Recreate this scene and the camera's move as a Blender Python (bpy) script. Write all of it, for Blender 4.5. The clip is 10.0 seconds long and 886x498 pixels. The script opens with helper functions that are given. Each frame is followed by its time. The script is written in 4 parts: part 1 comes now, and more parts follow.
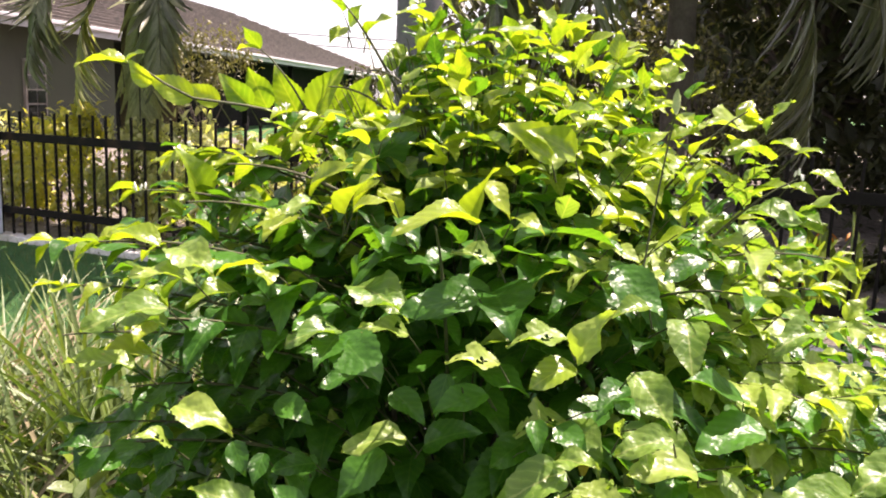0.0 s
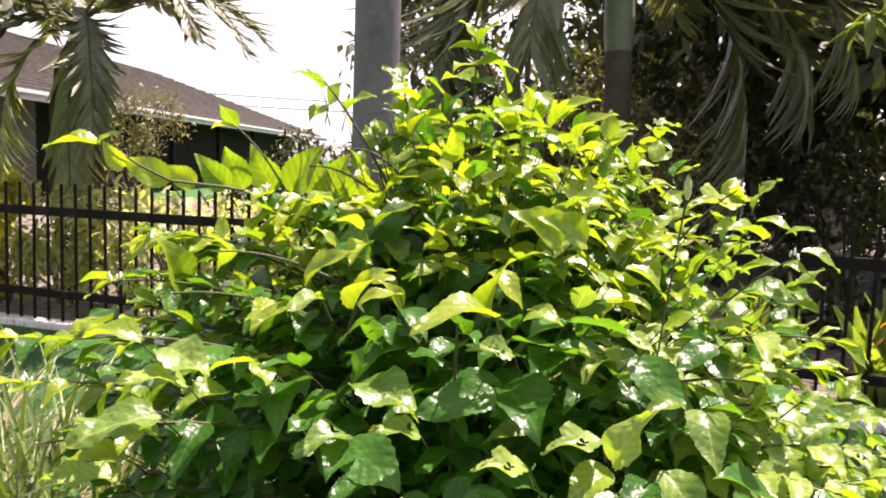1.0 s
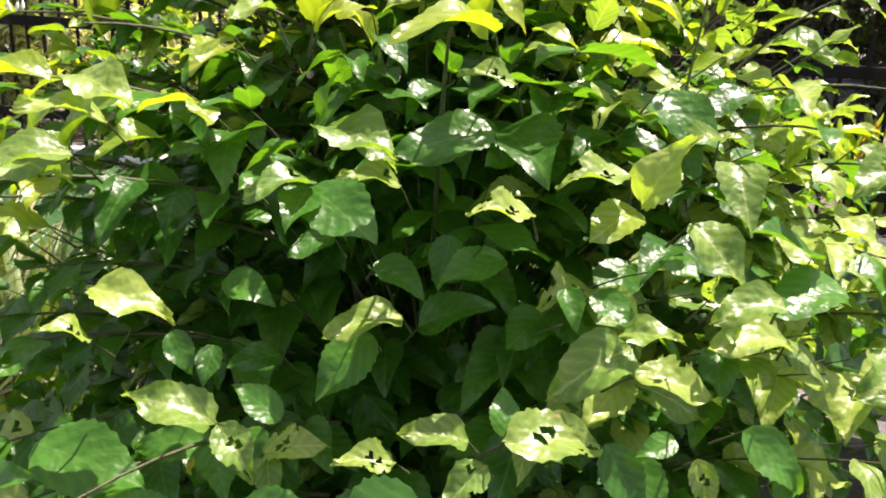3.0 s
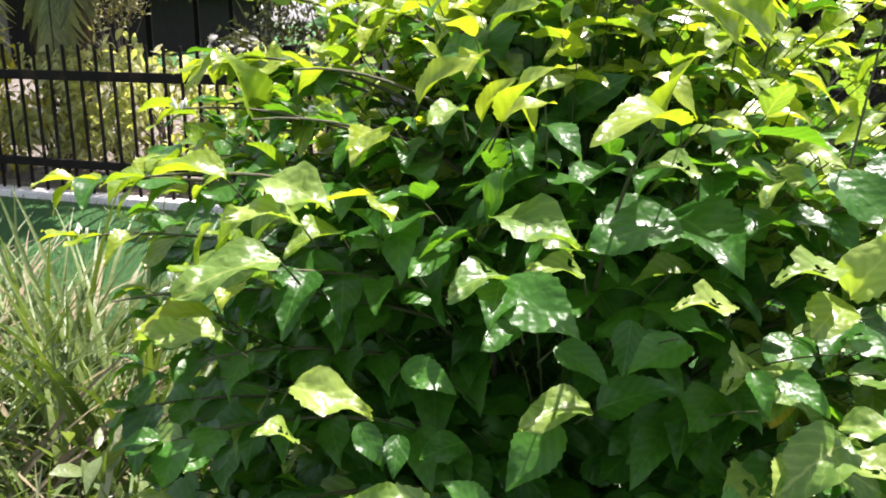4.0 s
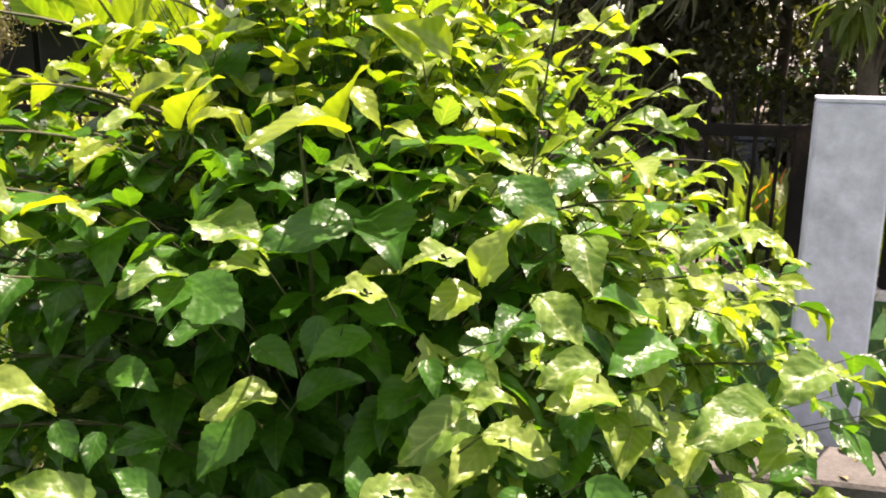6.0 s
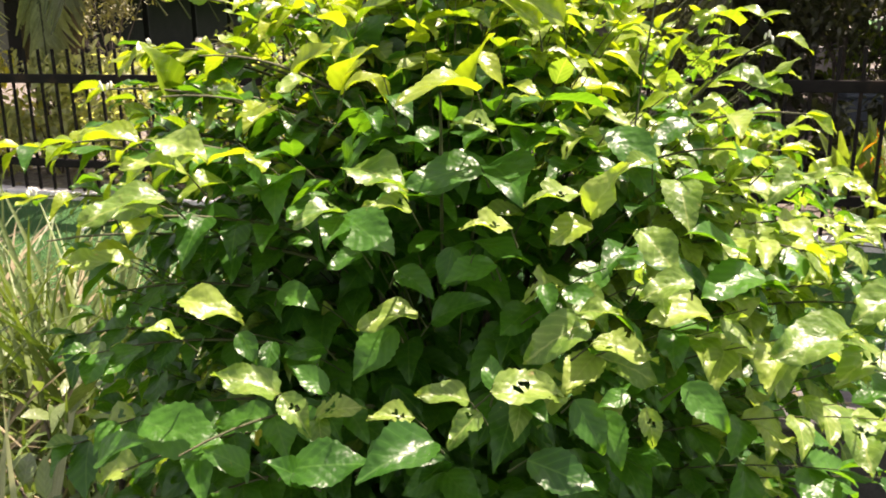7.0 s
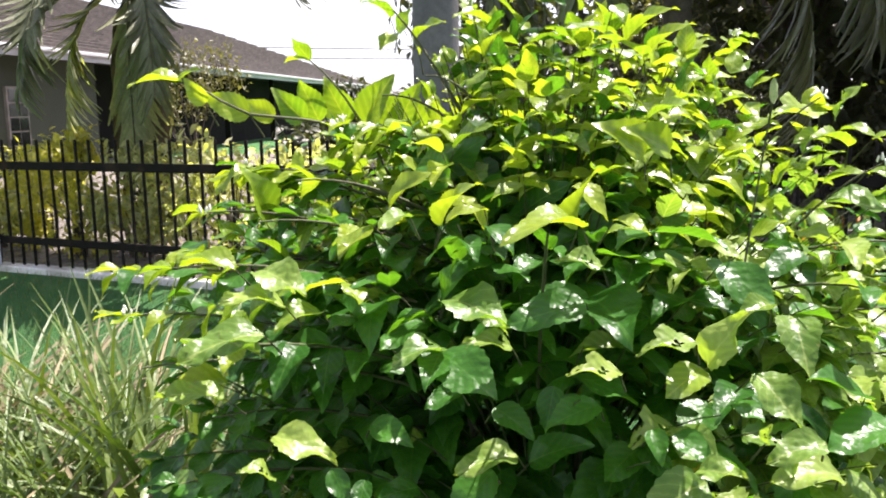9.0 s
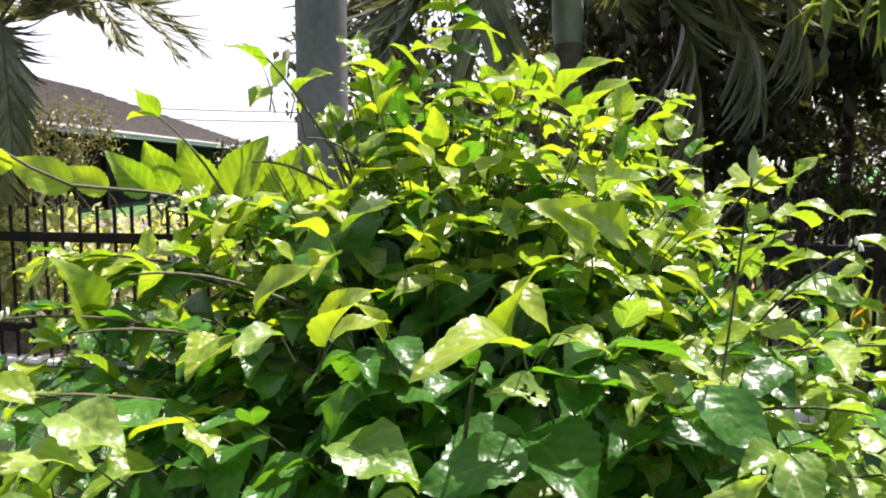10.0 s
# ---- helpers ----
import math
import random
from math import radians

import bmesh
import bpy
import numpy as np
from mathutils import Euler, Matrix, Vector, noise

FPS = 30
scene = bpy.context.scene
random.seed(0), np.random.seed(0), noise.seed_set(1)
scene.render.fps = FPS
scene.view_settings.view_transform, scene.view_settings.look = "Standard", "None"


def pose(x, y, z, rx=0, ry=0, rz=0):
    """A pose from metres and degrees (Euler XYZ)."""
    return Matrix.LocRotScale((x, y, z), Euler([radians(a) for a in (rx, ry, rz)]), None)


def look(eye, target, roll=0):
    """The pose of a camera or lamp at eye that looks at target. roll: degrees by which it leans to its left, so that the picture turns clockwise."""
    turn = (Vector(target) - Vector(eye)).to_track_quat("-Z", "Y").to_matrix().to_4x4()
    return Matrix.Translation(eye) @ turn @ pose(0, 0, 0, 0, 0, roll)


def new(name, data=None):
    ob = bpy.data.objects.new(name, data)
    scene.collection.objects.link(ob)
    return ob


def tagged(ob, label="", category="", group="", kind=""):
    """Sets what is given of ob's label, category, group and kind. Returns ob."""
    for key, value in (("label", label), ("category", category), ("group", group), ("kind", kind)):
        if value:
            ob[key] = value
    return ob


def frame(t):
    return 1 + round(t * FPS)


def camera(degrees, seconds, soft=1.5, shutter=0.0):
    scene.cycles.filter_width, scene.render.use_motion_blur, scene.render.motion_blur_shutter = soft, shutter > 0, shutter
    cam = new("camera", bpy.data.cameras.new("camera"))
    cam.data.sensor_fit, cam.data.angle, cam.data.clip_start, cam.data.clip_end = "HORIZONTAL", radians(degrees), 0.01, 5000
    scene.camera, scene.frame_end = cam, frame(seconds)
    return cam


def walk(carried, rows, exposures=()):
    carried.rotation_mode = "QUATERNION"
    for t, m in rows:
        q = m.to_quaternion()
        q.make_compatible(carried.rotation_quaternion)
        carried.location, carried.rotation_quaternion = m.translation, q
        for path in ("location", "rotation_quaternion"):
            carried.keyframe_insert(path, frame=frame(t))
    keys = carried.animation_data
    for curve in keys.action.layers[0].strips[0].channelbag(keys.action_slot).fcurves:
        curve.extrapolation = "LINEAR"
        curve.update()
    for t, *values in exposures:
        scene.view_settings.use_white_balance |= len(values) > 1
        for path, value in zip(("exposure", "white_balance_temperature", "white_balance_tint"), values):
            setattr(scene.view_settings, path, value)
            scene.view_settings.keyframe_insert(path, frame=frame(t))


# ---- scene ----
UNIT = 0.72
cam = camera(55.0, 10.0, 1.95)
PATH = [
    (0, (0.001, -0.000, 1.534), (-0.043, 1.418, 1.285), 2.14),
    (0.5, (-0.068, 0.019, 1.570), (-0.011, 1.447, 1.399), 0.88),
    (1, (-0.095, 0.054, 1.563), (-0.022, 1.485, 1.415), 1.90),
    (1.5, (-0.068, 0.125, 1.542), (0.091, 1.542, 1.344), 2.38),
    (2, (-0.020, 0.200, 1.488), (0.153, 1.607, 1.236), 3.30),
    (2.5, (-0.026, 0.217, 1.426), (0.172, 1.591, 1.044), 2.88),
    (3, (-0.101, 0.214, 1.430), (0.037, 1.585, 1.012), 2.49),
    (3.2, (-0.132, 0.215, 1.438), (-0.063, 1.596, 1.034), -0.14),
    (4.3, (-0.261, 0.230, 1.492), (-0.127, 1.623, 1.151), 0.58),
    (4.5, (-0.242, 0.216, 1.484), (-0.068, 1.621, 1.223), 0.49),
    (5, (-0.158, 0.195, 1.509), (0.093, 1.589, 1.248), -0.09),
    (5.2, (-0.131, 0.185, 1.505), (0.198, 1.565, 1.256), -0.41),
    (6.3, (-0.030, 0.104, 1.461), (0.157, 1.494, 1.132), 0.87),
    (6.5, (-0.039, 0.071, 1.474), (0.108, 1.467, 1.152), 0.62),
    (7, (-0.091, -0.009, 1.473), (-0.004, 1.380, 1.102), -0.78),
    (7.5, (-0.117, -0.053, 1.454), (-0.058, 1.345, 1.114), -1.17),
    (8, (-0.136, -0.068, 1.468), (-0.114, 1.336, 1.150), -1.08),
    (8.5, (-0.138, -0.063, 1.512), (-0.171, 1.349, 1.235), -2.30),
    (9, (-0.128, 0.038, 1.531), (-0.150, 1.458, 1.291), -0.93),
    (9.5, (-0.099, 0.202, 1.539), (-0.071, 1.629, 1.351), 0.53),
    (10, (-0.127, 0.307, 1.539), (0.038, 1.731, 1.402), -0.40),
]
# the camera's own exposure and white balance drift a little
EXPOSURES = [(0.0, 1.47, 6850, 31), (1.0, 1.41, 6850, 31), (2.2, 1.41, 6850, 30), (3.0, 1.44, 6700, 27), (4.5, 1.45, 6050, 24), (6.3, 1.47, 7350, 28), (7.0, 1.5, 7200, 27), (7.5, 1.55, 6100, 25), (8.5, 1.49, 6050, 24), (9.3, 1.35, 6300, 23), (10.0, 1.25, 6300, 23)]
walk(cam, [(t, look(eye, target, roll)) for t, eye, target, roll in PATH], EXPOSURES)

# ---- world, sun, exposure ----
world = bpy.data.worlds.new("world")
scene.world = world
world.use_nodes = True
wn = world.node_tree.nodes
sky = wn.new("ShaderNodeTexSky")
sky.sky_type = "NISHITA"
sky.sun_disc = False
SUN_EL = 65
sky.sun_elevation = radians(SUN_EL)
SUN_AZ = radians(50)          # clockwise from +y
sky.sun_rotation = SUN_AZ
sky.air_density, sky.dust_density, sky.ozone_density = 1.0, 1.0, 1.0
bg = wn["Background"]
bg.inputs["Strength"].default_value = 0.105
haze = wn.new("ShaderNodeHueSaturation")      # a bright, hazy, nearly white sky
haze.inputs["Saturation"].default_value = 0.35
world.node_tree.links.new(sky.outputs[0], haze.inputs["Color"])
world.node_tree.links.new(haze.outputs[0], bg.inputs[0])
sun_data = bpy.data.lights.new("sun", "SUN")
sun_data.energy, sun_data.angle, sun_data.color = 5.6, radians(0.5), (1.0, 0.93, 0.8)
sun = new("sun", sun_data)
SUN_DIR = Vector((math.sin(SUN_AZ) * math.cos(radians(SUN_EL)), math.cos(SUN_AZ) * math.cos(radians(SUN_EL)), math.sin(radians(SUN_EL))))
sun.matrix_world = look(SUN_DIR * 60, (0, 0, 0))


# ---- materials ----
def material(name):
    m = bpy.data.materials.new(name)
    m.use_nodes = True
    t = m.node_tree
    return m, t, t.nodes["Principled BSDF"]


def node(t, kind, **inputs):
    n = t.nodes.new(kind)
    for k, v in inputs.items():
        n.inputs[k.replace("_", " ")].default_value = v
    return n


def ramp(t, fac, *stops):
    r = t.nodes.new("ShaderNodeValToRGB")
    e = r.color_ramp.elements
    while len(e) < len(stops):
        e.new(0.5)
    for el, (p, c) in zip(e, stops):
        el.position, el.color = p, (*c, 1)
    t.links.new(fac, r.inputs[0])
    return r.outputs[0]


def mix(t, fac, a, b, kind="MIX"):
    n = t.nodes.new("ShaderNodeMix")
    n.data_type, n.blend_type = "RGBA", kind
    for sock, v in ((n.inputs[0], fac), (n.inputs[6], a), (n.inputs[7], b)):
        if isinstance(v, (int, float)):
            sock.default_value = v
        elif isinstance(v, tuple):
            sock.default_value = (*v, 1)
        else:
            t.links.new(v, sock)
    return n.outputs[2]


def math_node(t, op, a, b=0.0, c=0.0):
    n = t.nodes.new("ShaderNodeMath")
    n.operation = op
    for i, v in enumerate((a, b, c)):
        if isinstance(v, (int, float)):
            n.inputs[i].default_value = v
        else:
            t.links.new(v, n.inputs[i])
    return n.outputs[0]


def surface(name, c1, c2, scale=6.0, fine=60.0, rough=0.8, bump=0.3, metal=0.0, stain=None, bump_dist=0.01):
    """A two-scale noisy surface: broad tone, fine grain, relief."""
    m, t, p = material(name)
    tc = t.nodes.new("ShaderNodeTexCoord")
    n1 = node(t, "ShaderNodeTexNoise", Scale=scale, Detail=5.0, Roughness=0.6)
    n2 = node(t, "ShaderNodeTexNoise", Scale=fine, Detail=4.0, Roughness=0.7)
    for n in (n1, n2):
        t.links.new(tc.outputs["Object"], n.inputs["Vector"])
    broad = ramp(t, n1.outputs[0], (0.3, c1), (0.7, c2))
    grain = ramp(t, n2.outputs[0], (0.3, (0.75, 0.75, 0.75)), (0.7, (1.15, 1.15, 1.15)))
    col = mix(t, 1.0, broad, grain, "MULTIPLY")
    if stain:
        n3 = node(t, "ShaderNodeTexNoise", Scale=scale * 0.45, Detail=6.0, Roughness=0.75)
        t.links.new(tc.outputs["Object"], n3.inputs["Vector"])
        s = ramp(t, n3.outputs[0], (0.52, (0, 0, 0)), (0.68, (1, 1, 1)))
        col = mix(t, s, col, stain)
    t.links.new(col, p.inputs["Base Color"])
    p.inputs["Roughness"].default_value = rough
    p.inputs["Metallic"].default_value = metal
    b = node(t, "ShaderNodeBump", Strength=bump, Distance=bump_dist)
    t.links.new(n2.outputs[0], b.inputs["Height"])
    t.links.new(b.outputs[0], p.inputs["Normal"])
    return m


def leaf_material(name, dark, light, vein, rough=0.35, through_light=0.4, spots=(0.35, 0.28, 0.1), spot_at=0.72, island=False, glow=(1.5, 1.55, 0.5), spec=0.7):
    """A leaf: midrib and side veins along its own length, blotches, gloss, light shining through."""
    m, t, p = material(name)
    uv = t.nodes.new("ShaderNodeUVMap")
    sep = t.nodes.new("ShaderNodeSeparateXYZ")
    t.links.new(uv.outputs[0], sep.inputs[0])
    u, v = sep.outputs[0], sep.outputs[1]
    a = math_node(t, "ABSOLUTE", math_node(t, "SUBTRACT", u, 0.5))
    mid = math_node(t, "LESS_THAN", a, 0.022)
    w = math_node(t, "SINE", math_node(t, "MULTIPLY", math_node(t, "SUBTRACT", v, math_node(t, "MULTIPLY", a, 0.75)), 36.0))
    side = math_node(t, "MULTIPLY", math_node(t, "GREATER_THAN", w, 0.93), 0.4)
    veins = math_node(t, "MAXIMUM", mid, side)
    if island:
        rnd = t.nodes.new("ShaderNodeNewGeometry").outputs["Random Per Island"]
    else:
        rnd = t.nodes.new("ShaderNodeObjectInfo").outputs["Random"]
    n1 = node(t, "ShaderNodeTexNoise", Scale=32.0, Detail=2.0)
    n2 = node(t, "ShaderNodeTexNoise", Scale=75.0, Detail=4.0, Roughness=0.7)
    geo = t.nodes.new("ShaderNodeNewGeometry")
    for n in (n1, n2):
        t.links.new(geo.outputs["Position"], n.inputs["Vector"])
    f = math_node(t, "ADD", math_node(t, "MULTIPLY", rnd, 0.65), math_node(t, "MULTIPLY", n1.outputs[0], 0.62))
    col = ramp(t, f, (0.15, dark), (0.95, light))
    col = mix(t, math_node(t, "MULTIPLY", veins, 0.45), col, vein)
    col = mix(t, 1.0, col, ramp(t, math_node(t, "MULTIPLY_ADD", w, 0.5, 0.5), (0.0, (0.92, 0.92, 0.92)), (0.7, (1.04, 1.04, 1.04))), "MULTIPLY")
    sp = ramp(t, n2.outputs[0], (spot_at, (0, 0, 0)), (spot_at + 0.08, (1, 1, 1)))
    col = mix(t, sp, col, spots)
    t.links.new(col, p.inputs["Base Color"])
    p.inputs["Roughness"].default_value = rough
    p.inputs["Specular IOR Level"].default_value = spec
    puff = math_node(t, "ADD", math_node(t, "MULTIPLY", w, -0.5), math_node(t, "MULTIPLY", mid, -1.5))
    b = node(t, "ShaderNodeBump", Strength=0.07, Distance=0.003)
    t.links.new(puff, b.inputs["Height"])
    b2 = node(t, "ShaderNodeBump", Strength=0.75, Distance=0.008)
    n3 = node(t, "ShaderNodeTexNoise", Scale=120.0, Detail=1.0)
    t.links.new(geo.outputs["Position"], n3.inputs["Vector"])
    t.links.new(math_node(t, "ADD", math_node(t, "MULTIPLY", n1.outputs[0], 0.7), math_node(t, "MULTIPLY", n3.outputs[0], 0.28)), b2.inputs["Height"])
    t.links.new(b.outputs[0], b2.inputs["Normal"])
    t.links.new(b2.outputs[0], p.inputs["Normal"])
    tr = t.nodes.new("ShaderNodeBsdfTranslucent")
    warm = mix(t, 1.0, col, glow, "MULTIPLY")
    t.links.new(warm, tr.inputs[0])
    ms = t.nodes.new("ShaderNodeMixShader")
    ms.inputs[0].default_value = through_light
    t.links.new(p.outputs[0], ms.inputs[1])
    t.links.new(tr.outputs[0], ms.inputs[2])
    t.links.new(ms.outputs[0], t.nodes["Material Output"].inputs[0])
    return m


LAWN = surface("lawn", (0.03, 0.13, 0.024), (0.055, 0.2, 0.038), 3.0, 220.0, 0.9, 0.9, stain=(0.08, 0.2, 0.045), bump_dist=0.03)
SOIL = surface("soil", (0.05, 0.035, 0.025), (0.1, 0.075, 0.05), 8.0, 90.0, 0.95, 0.8, bump_dist=0.02)
GRAVEL = surface("dry_litter", (0.13, 0.108, 0.085), (0.33, 0.3, 0.26), 14.0, 60.0, 0.95, 1.0, stain=(0.07, 0.05, 0.035), bump_dist=0.03)
KERB = surface("kerb_paint", (0.55, 0.54, 0.5), (0.74, 0.73, 0.7), 3.0, 50.0, 0.85, 0.5, stain=(0.3, 0.28, 0.24))
CONCRETE = surface("old_concrete", (0.2, 0.18, 0.16), (0.34, 0.31, 0.28), 4.0, 60.0, 0.9, 0.6, stain=(0.08, 0.07, 0.06))
IRON = surface("black_paint", (0.007, 0.006, 0.005), (0.014, 0.012, 0.011), 8.0, 120.0, 0.85, 0.2, stain=(0.035, 0.022, 0.015))
IRON.node_tree.nodes["Principled BSDF"].inputs["Specular IOR Level"].default_value = 0.15
# White paint, with the blue cast of open shade mixed into its colour.
WHITE = surface("white_paint_shade_tint", (0.6, 0.62, 0.76), (0.68, 0.7, 0.84), 2.2, 9.0, 0.75, 0.1, stain=(0.54, 0.56, 0.66))
POLE = surface("weathered_pole", (0.09, 0.088, 0.095), (0.15, 0.145, 0.15), 2.5, 30.0, 0.75, 0.2, stain=(0.055, 0.053, 0.058))
# Grey-green plaster, darkened in colour for the shade below the eave.
WALL = surface("shaded_green_plaster", (0.04, 0.05, 0.03), (0.062, 0.072, 0.046), 0.8, 30.0, 0.9, 0.3, stain=(0.045, 0.048, 0.034))
FASCIA = surface("fascia_paint", (0.36, 0.36, 0.39), (0.48, 0.48, 0.5), 1.5, 40.0, 0.7, 0.2, stain=(0.4, 0.39, 0.38))
# Near black: the shade under the eaves is put into the porch's colour.
SHADE_WALL = surface("porch_shade", (0.007, 0.006, 0.006), (0.014, 0.012, 0.011), 2.0, 40.0, 0.85, 0.4)
SHADE_WALL.node_tree.nodes["Principled BSDF"].inputs["Specular IOR Level"].default_value = 0.1
TILE = surface("brown_roof_tile", (0.045, 0.037, 0.033), (0.12, 0.098, 0.086), 2.6, 30.0, 0.85, 0.5, stain=(0.045, 0.04, 0.038))
BARK = surface("bark", (0.07, 0.055, 0.045), (0.15, 0.125, 0.1), 5.0, 50.0, 0.95, 0.9, bump_dist=0.02)
SHAFT = surface("crownshaft", (0.13, 0.16, 0.11), (0.2, 0.23, 0.17), 3.0, 60.0, 0.5, 0.2)
STEM = surface("green_stem", (0.035, 0.05, 0.015), (0.09, 0.085, 0.035), 25.0, 160.0, 0.7, 0.4)
PETAL = surface("petal", (0.72, 0.72, 0.62), (0.85, 0.84, 0.78), 30.0, 150.0, 0.6, 0.1)
GLASS, gt, gp = material("dark_pane")
gp.inputs["Base Color"].default_value = (0.01, 0.012, 0.014, 1)
gp.inputs["Roughness"].default_value = 0.08
LEAF_OLD = leaf_material("leaf_mature", (0.016, 0.083, 0.01), (0.06, 0.2, 0.02), (0.1, 0.25, 0.05), 0.36, 0.48, glow=(2.1, 1.6, 0.35), spec=0.5)
LEAF_YOUNG = leaf_material("leaf_young", (0.085, 0.2, 0.014), (0.3, 0.39, 0.026), (0.38, 0.44, 0.07), 0.34, 0.5, glow=(1.4, 1.4, 0.4), spot_at=0.78)
# Lit copy of the leaf: sun glints are put into its pale colour.
LEAF_PALE_LIT = leaf_material("leaf_pale_lit", (0.075, 0.18, 0.022), (0.27, 0.37, 0.065), (0.4, 0.46, 0.15), 0.4, 0.42, spots=(0.36, 0.29, 0.1), spot_at=0.66, spec=0.55)
FOL_OLD = leaf_material("foliage_mature", (0.016, 0.083, 0.01), (0.06, 0.2, 0.02), (0.1, 0.25, 0.05), 0.36, 0.48, glow=(2.1, 1.6, 0.35), spec=0.5, island=True)
FOL_YOUNG = leaf_material("foliage_young", (0.085, 0.2, 0.014), (0.3, 0.39, 0.026), (0.38, 0.44, 0.07), 0.34, 0.5, glow=(1.4, 1.4, 0.4), island=True, spot_at=0.78)
FOL_PALE_LIT = leaf_material("foliage_pale_lit", (0.075, 0.18, 0.022), (0.27, 0.37, 0.065), (0.4, 0.46, 0.15), 0.4, 0.42, spots=(0.36, 0.29, 0.1), spot_at=0.66, spec=0.55, island=True)
HEDGE = leaf_material("hedge_leaf", (0.15, 0.18, 0.065), (0.6, 0.6, 0.38), (0.5, 0.52, 0.24), 0.4, 0.55, island=True)
CROTON = leaf_material("croton_leaf", (0.22, 0.24, 0.04), (0.6, 0.56, 0.1), (0.5, 0.4, 0.05), 0.45, 0.45, island=True)
# Dark olive-brown: the back garden's shade is put into the leaf colour.
SHADED_TREE_LEAF = leaf_material("shaded_tree_leaf", (0.024, 0.03, 0.012), (0.058, 0.066, 0.022), (0.08, 0.09, 0.03), 0.45, 0.3, island=True)
BRIGHT_TREE = leaf_material("bright_tree_leaf", (0.08, 0.15, 0.02), (0.22, 0.3, 0.045), (0.26, 0.34, 0.08), 0.35, 0.5, island=True)
FROND = leaf_material("palm_frond", (0.17, 0.19, 0.1), (0.42, 0.45, 0.28), (0.42, 0.44, 0.3), 0.32, 0.5, island=True, spec=0.5)
# Shaded copy of the frond: its darkness stands for shade.
FROND_SHADED = leaf_material("palm_frond_shaded", (0.05, 0.058, 0.03), (0.16, 0.175, 0.095), (0.16, 0.17, 0.1), 0.4, 0.2, island=True, spec=0.5)
# Greyer copy for hanging fronds, with their pale sheen put into the colour.
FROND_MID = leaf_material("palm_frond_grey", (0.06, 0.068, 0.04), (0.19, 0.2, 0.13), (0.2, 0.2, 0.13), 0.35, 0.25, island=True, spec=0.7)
DEAD_FROND = leaf_material("dead_frond", (0.05, 0.04, 0.025), (0.15, 0.12, 0.075), (0.14, 0.11, 0.07), 0.7, 0.15, island=True, glow=(1.1, 1.0, 0.8), spec=0.2)
OLIVE = leaf_material("olive_leaf", (0.07, 0.075, 0.025), (0.17, 0.165, 0.07), (0.17, 0.16, 0.08), 0.5, 0.35, island=True)
WEED = leaf_material("weed_leaf", (0.07, 0.12, 0.035), (0.19, 0.25, 0.09), (0.22, 0.28, 0.12), 0.4, 0.35, island=True)
BLADE = leaf_material("grass_blade", (0.042, 0.095, 0.014), (0.13, 0.185, 0.035), (0.16, 0.22, 0.08), 0.5, 0.25, island=True, spot_at=0.9)
STRAW = leaf_material("dry_blade", (0.085, 0.07, 0.036), (0.33, 0.285, 0.16), (0.3, 0.26, 0.18), 0.7, 0.2, island=True, spot_at=0.9, glow=(1.1, 1.05, 0.85), spec=0.3)
THATCH = leaf_material("dead_thatch", (0.035, 0.023, 0.014), (0.11, 0.078, 0.045), (0.12, 0.09, 0.06), 0.8, 0.1, island=True, spot_at=0.9, glow=(1.1, 1.0, 0.8), spec=0.2)
ORANGE = leaf_material("orange_bract", (0.5, 0.13, 0.01), (0.65, 0.26, 0.02), (0.5, 0.2, 0.03), 0.5, 0.4, island=True)


# ---- mesh helpers ----
def part(name, bm, mat, parent=None, label="", smooth=False):
    me = bpy.data.meshes.new(name)
    bm.to_mesh(me)
    bm.free()
    if smooth:
        me.polygons.foreach_set("use_smooth", [True] * len(me.polygons))
    me.materials.append(mat)
    ob = new(name, me)
    ob.parent = parent
    if label:
        ob["label"] = label
    return ob


def box(bm, lo, hi, m=None, bevel=0.0):
    c = [(a + b) / 2 for a, b in zip(lo, hi)]
    s = [b - a for a, b in zip(lo, hi)]
    r = bmesh.ops.create_cube(bm, size=1.0, matrix=Matrix.Translation(c) @ Matrix.Diagonal((*s, 1)))
    vs = r["verts"]
    if bevel:
        es = list({e for v in vs for e in v.link_edges})
        b = bmesh.ops.bevel(bm, geom=es, offset=bevel, segments=1, affect="EDGES")
        vs = list({v for f in b["faces"] for v in f.verts} | {v for v in vs if v.is_valid})
    if m is not None:
        bmesh.ops.transform(bm, matrix=m, verts=vs)
    return vs


def tube(bm, pts, radii, n=8, cap=True):
    """A round tube along points."""
    rings = []
    pts = [Vector(p) for p in pts]
    for i, p in enumerate(pts):
        d = (pts[min(i + 1, len(pts) - 1)] - pts[max(i - 1, 0)]).normalized()
        a = d.cross(Vector((0.3, 1, 0.2))).normalized()
        b = d.cross(a)
        rings.append([bm.verts.new(p + float(radii[i]) * (math.cos(k * 2 * math.pi / n) * a + math.sin(k * 2 * math.pi / n) * b)) for k in range(n)])
    for r0, r1 in zip(rings, rings[1:]):
        for k in range(n):
            bm.faces.new((r0[k], r0[(k + 1) % n], r1[(k + 1) % n], r1[k]))
    if cap:
        bm.faces.new(rings[0])
        bm.faces.new(rings[-1][::-1])


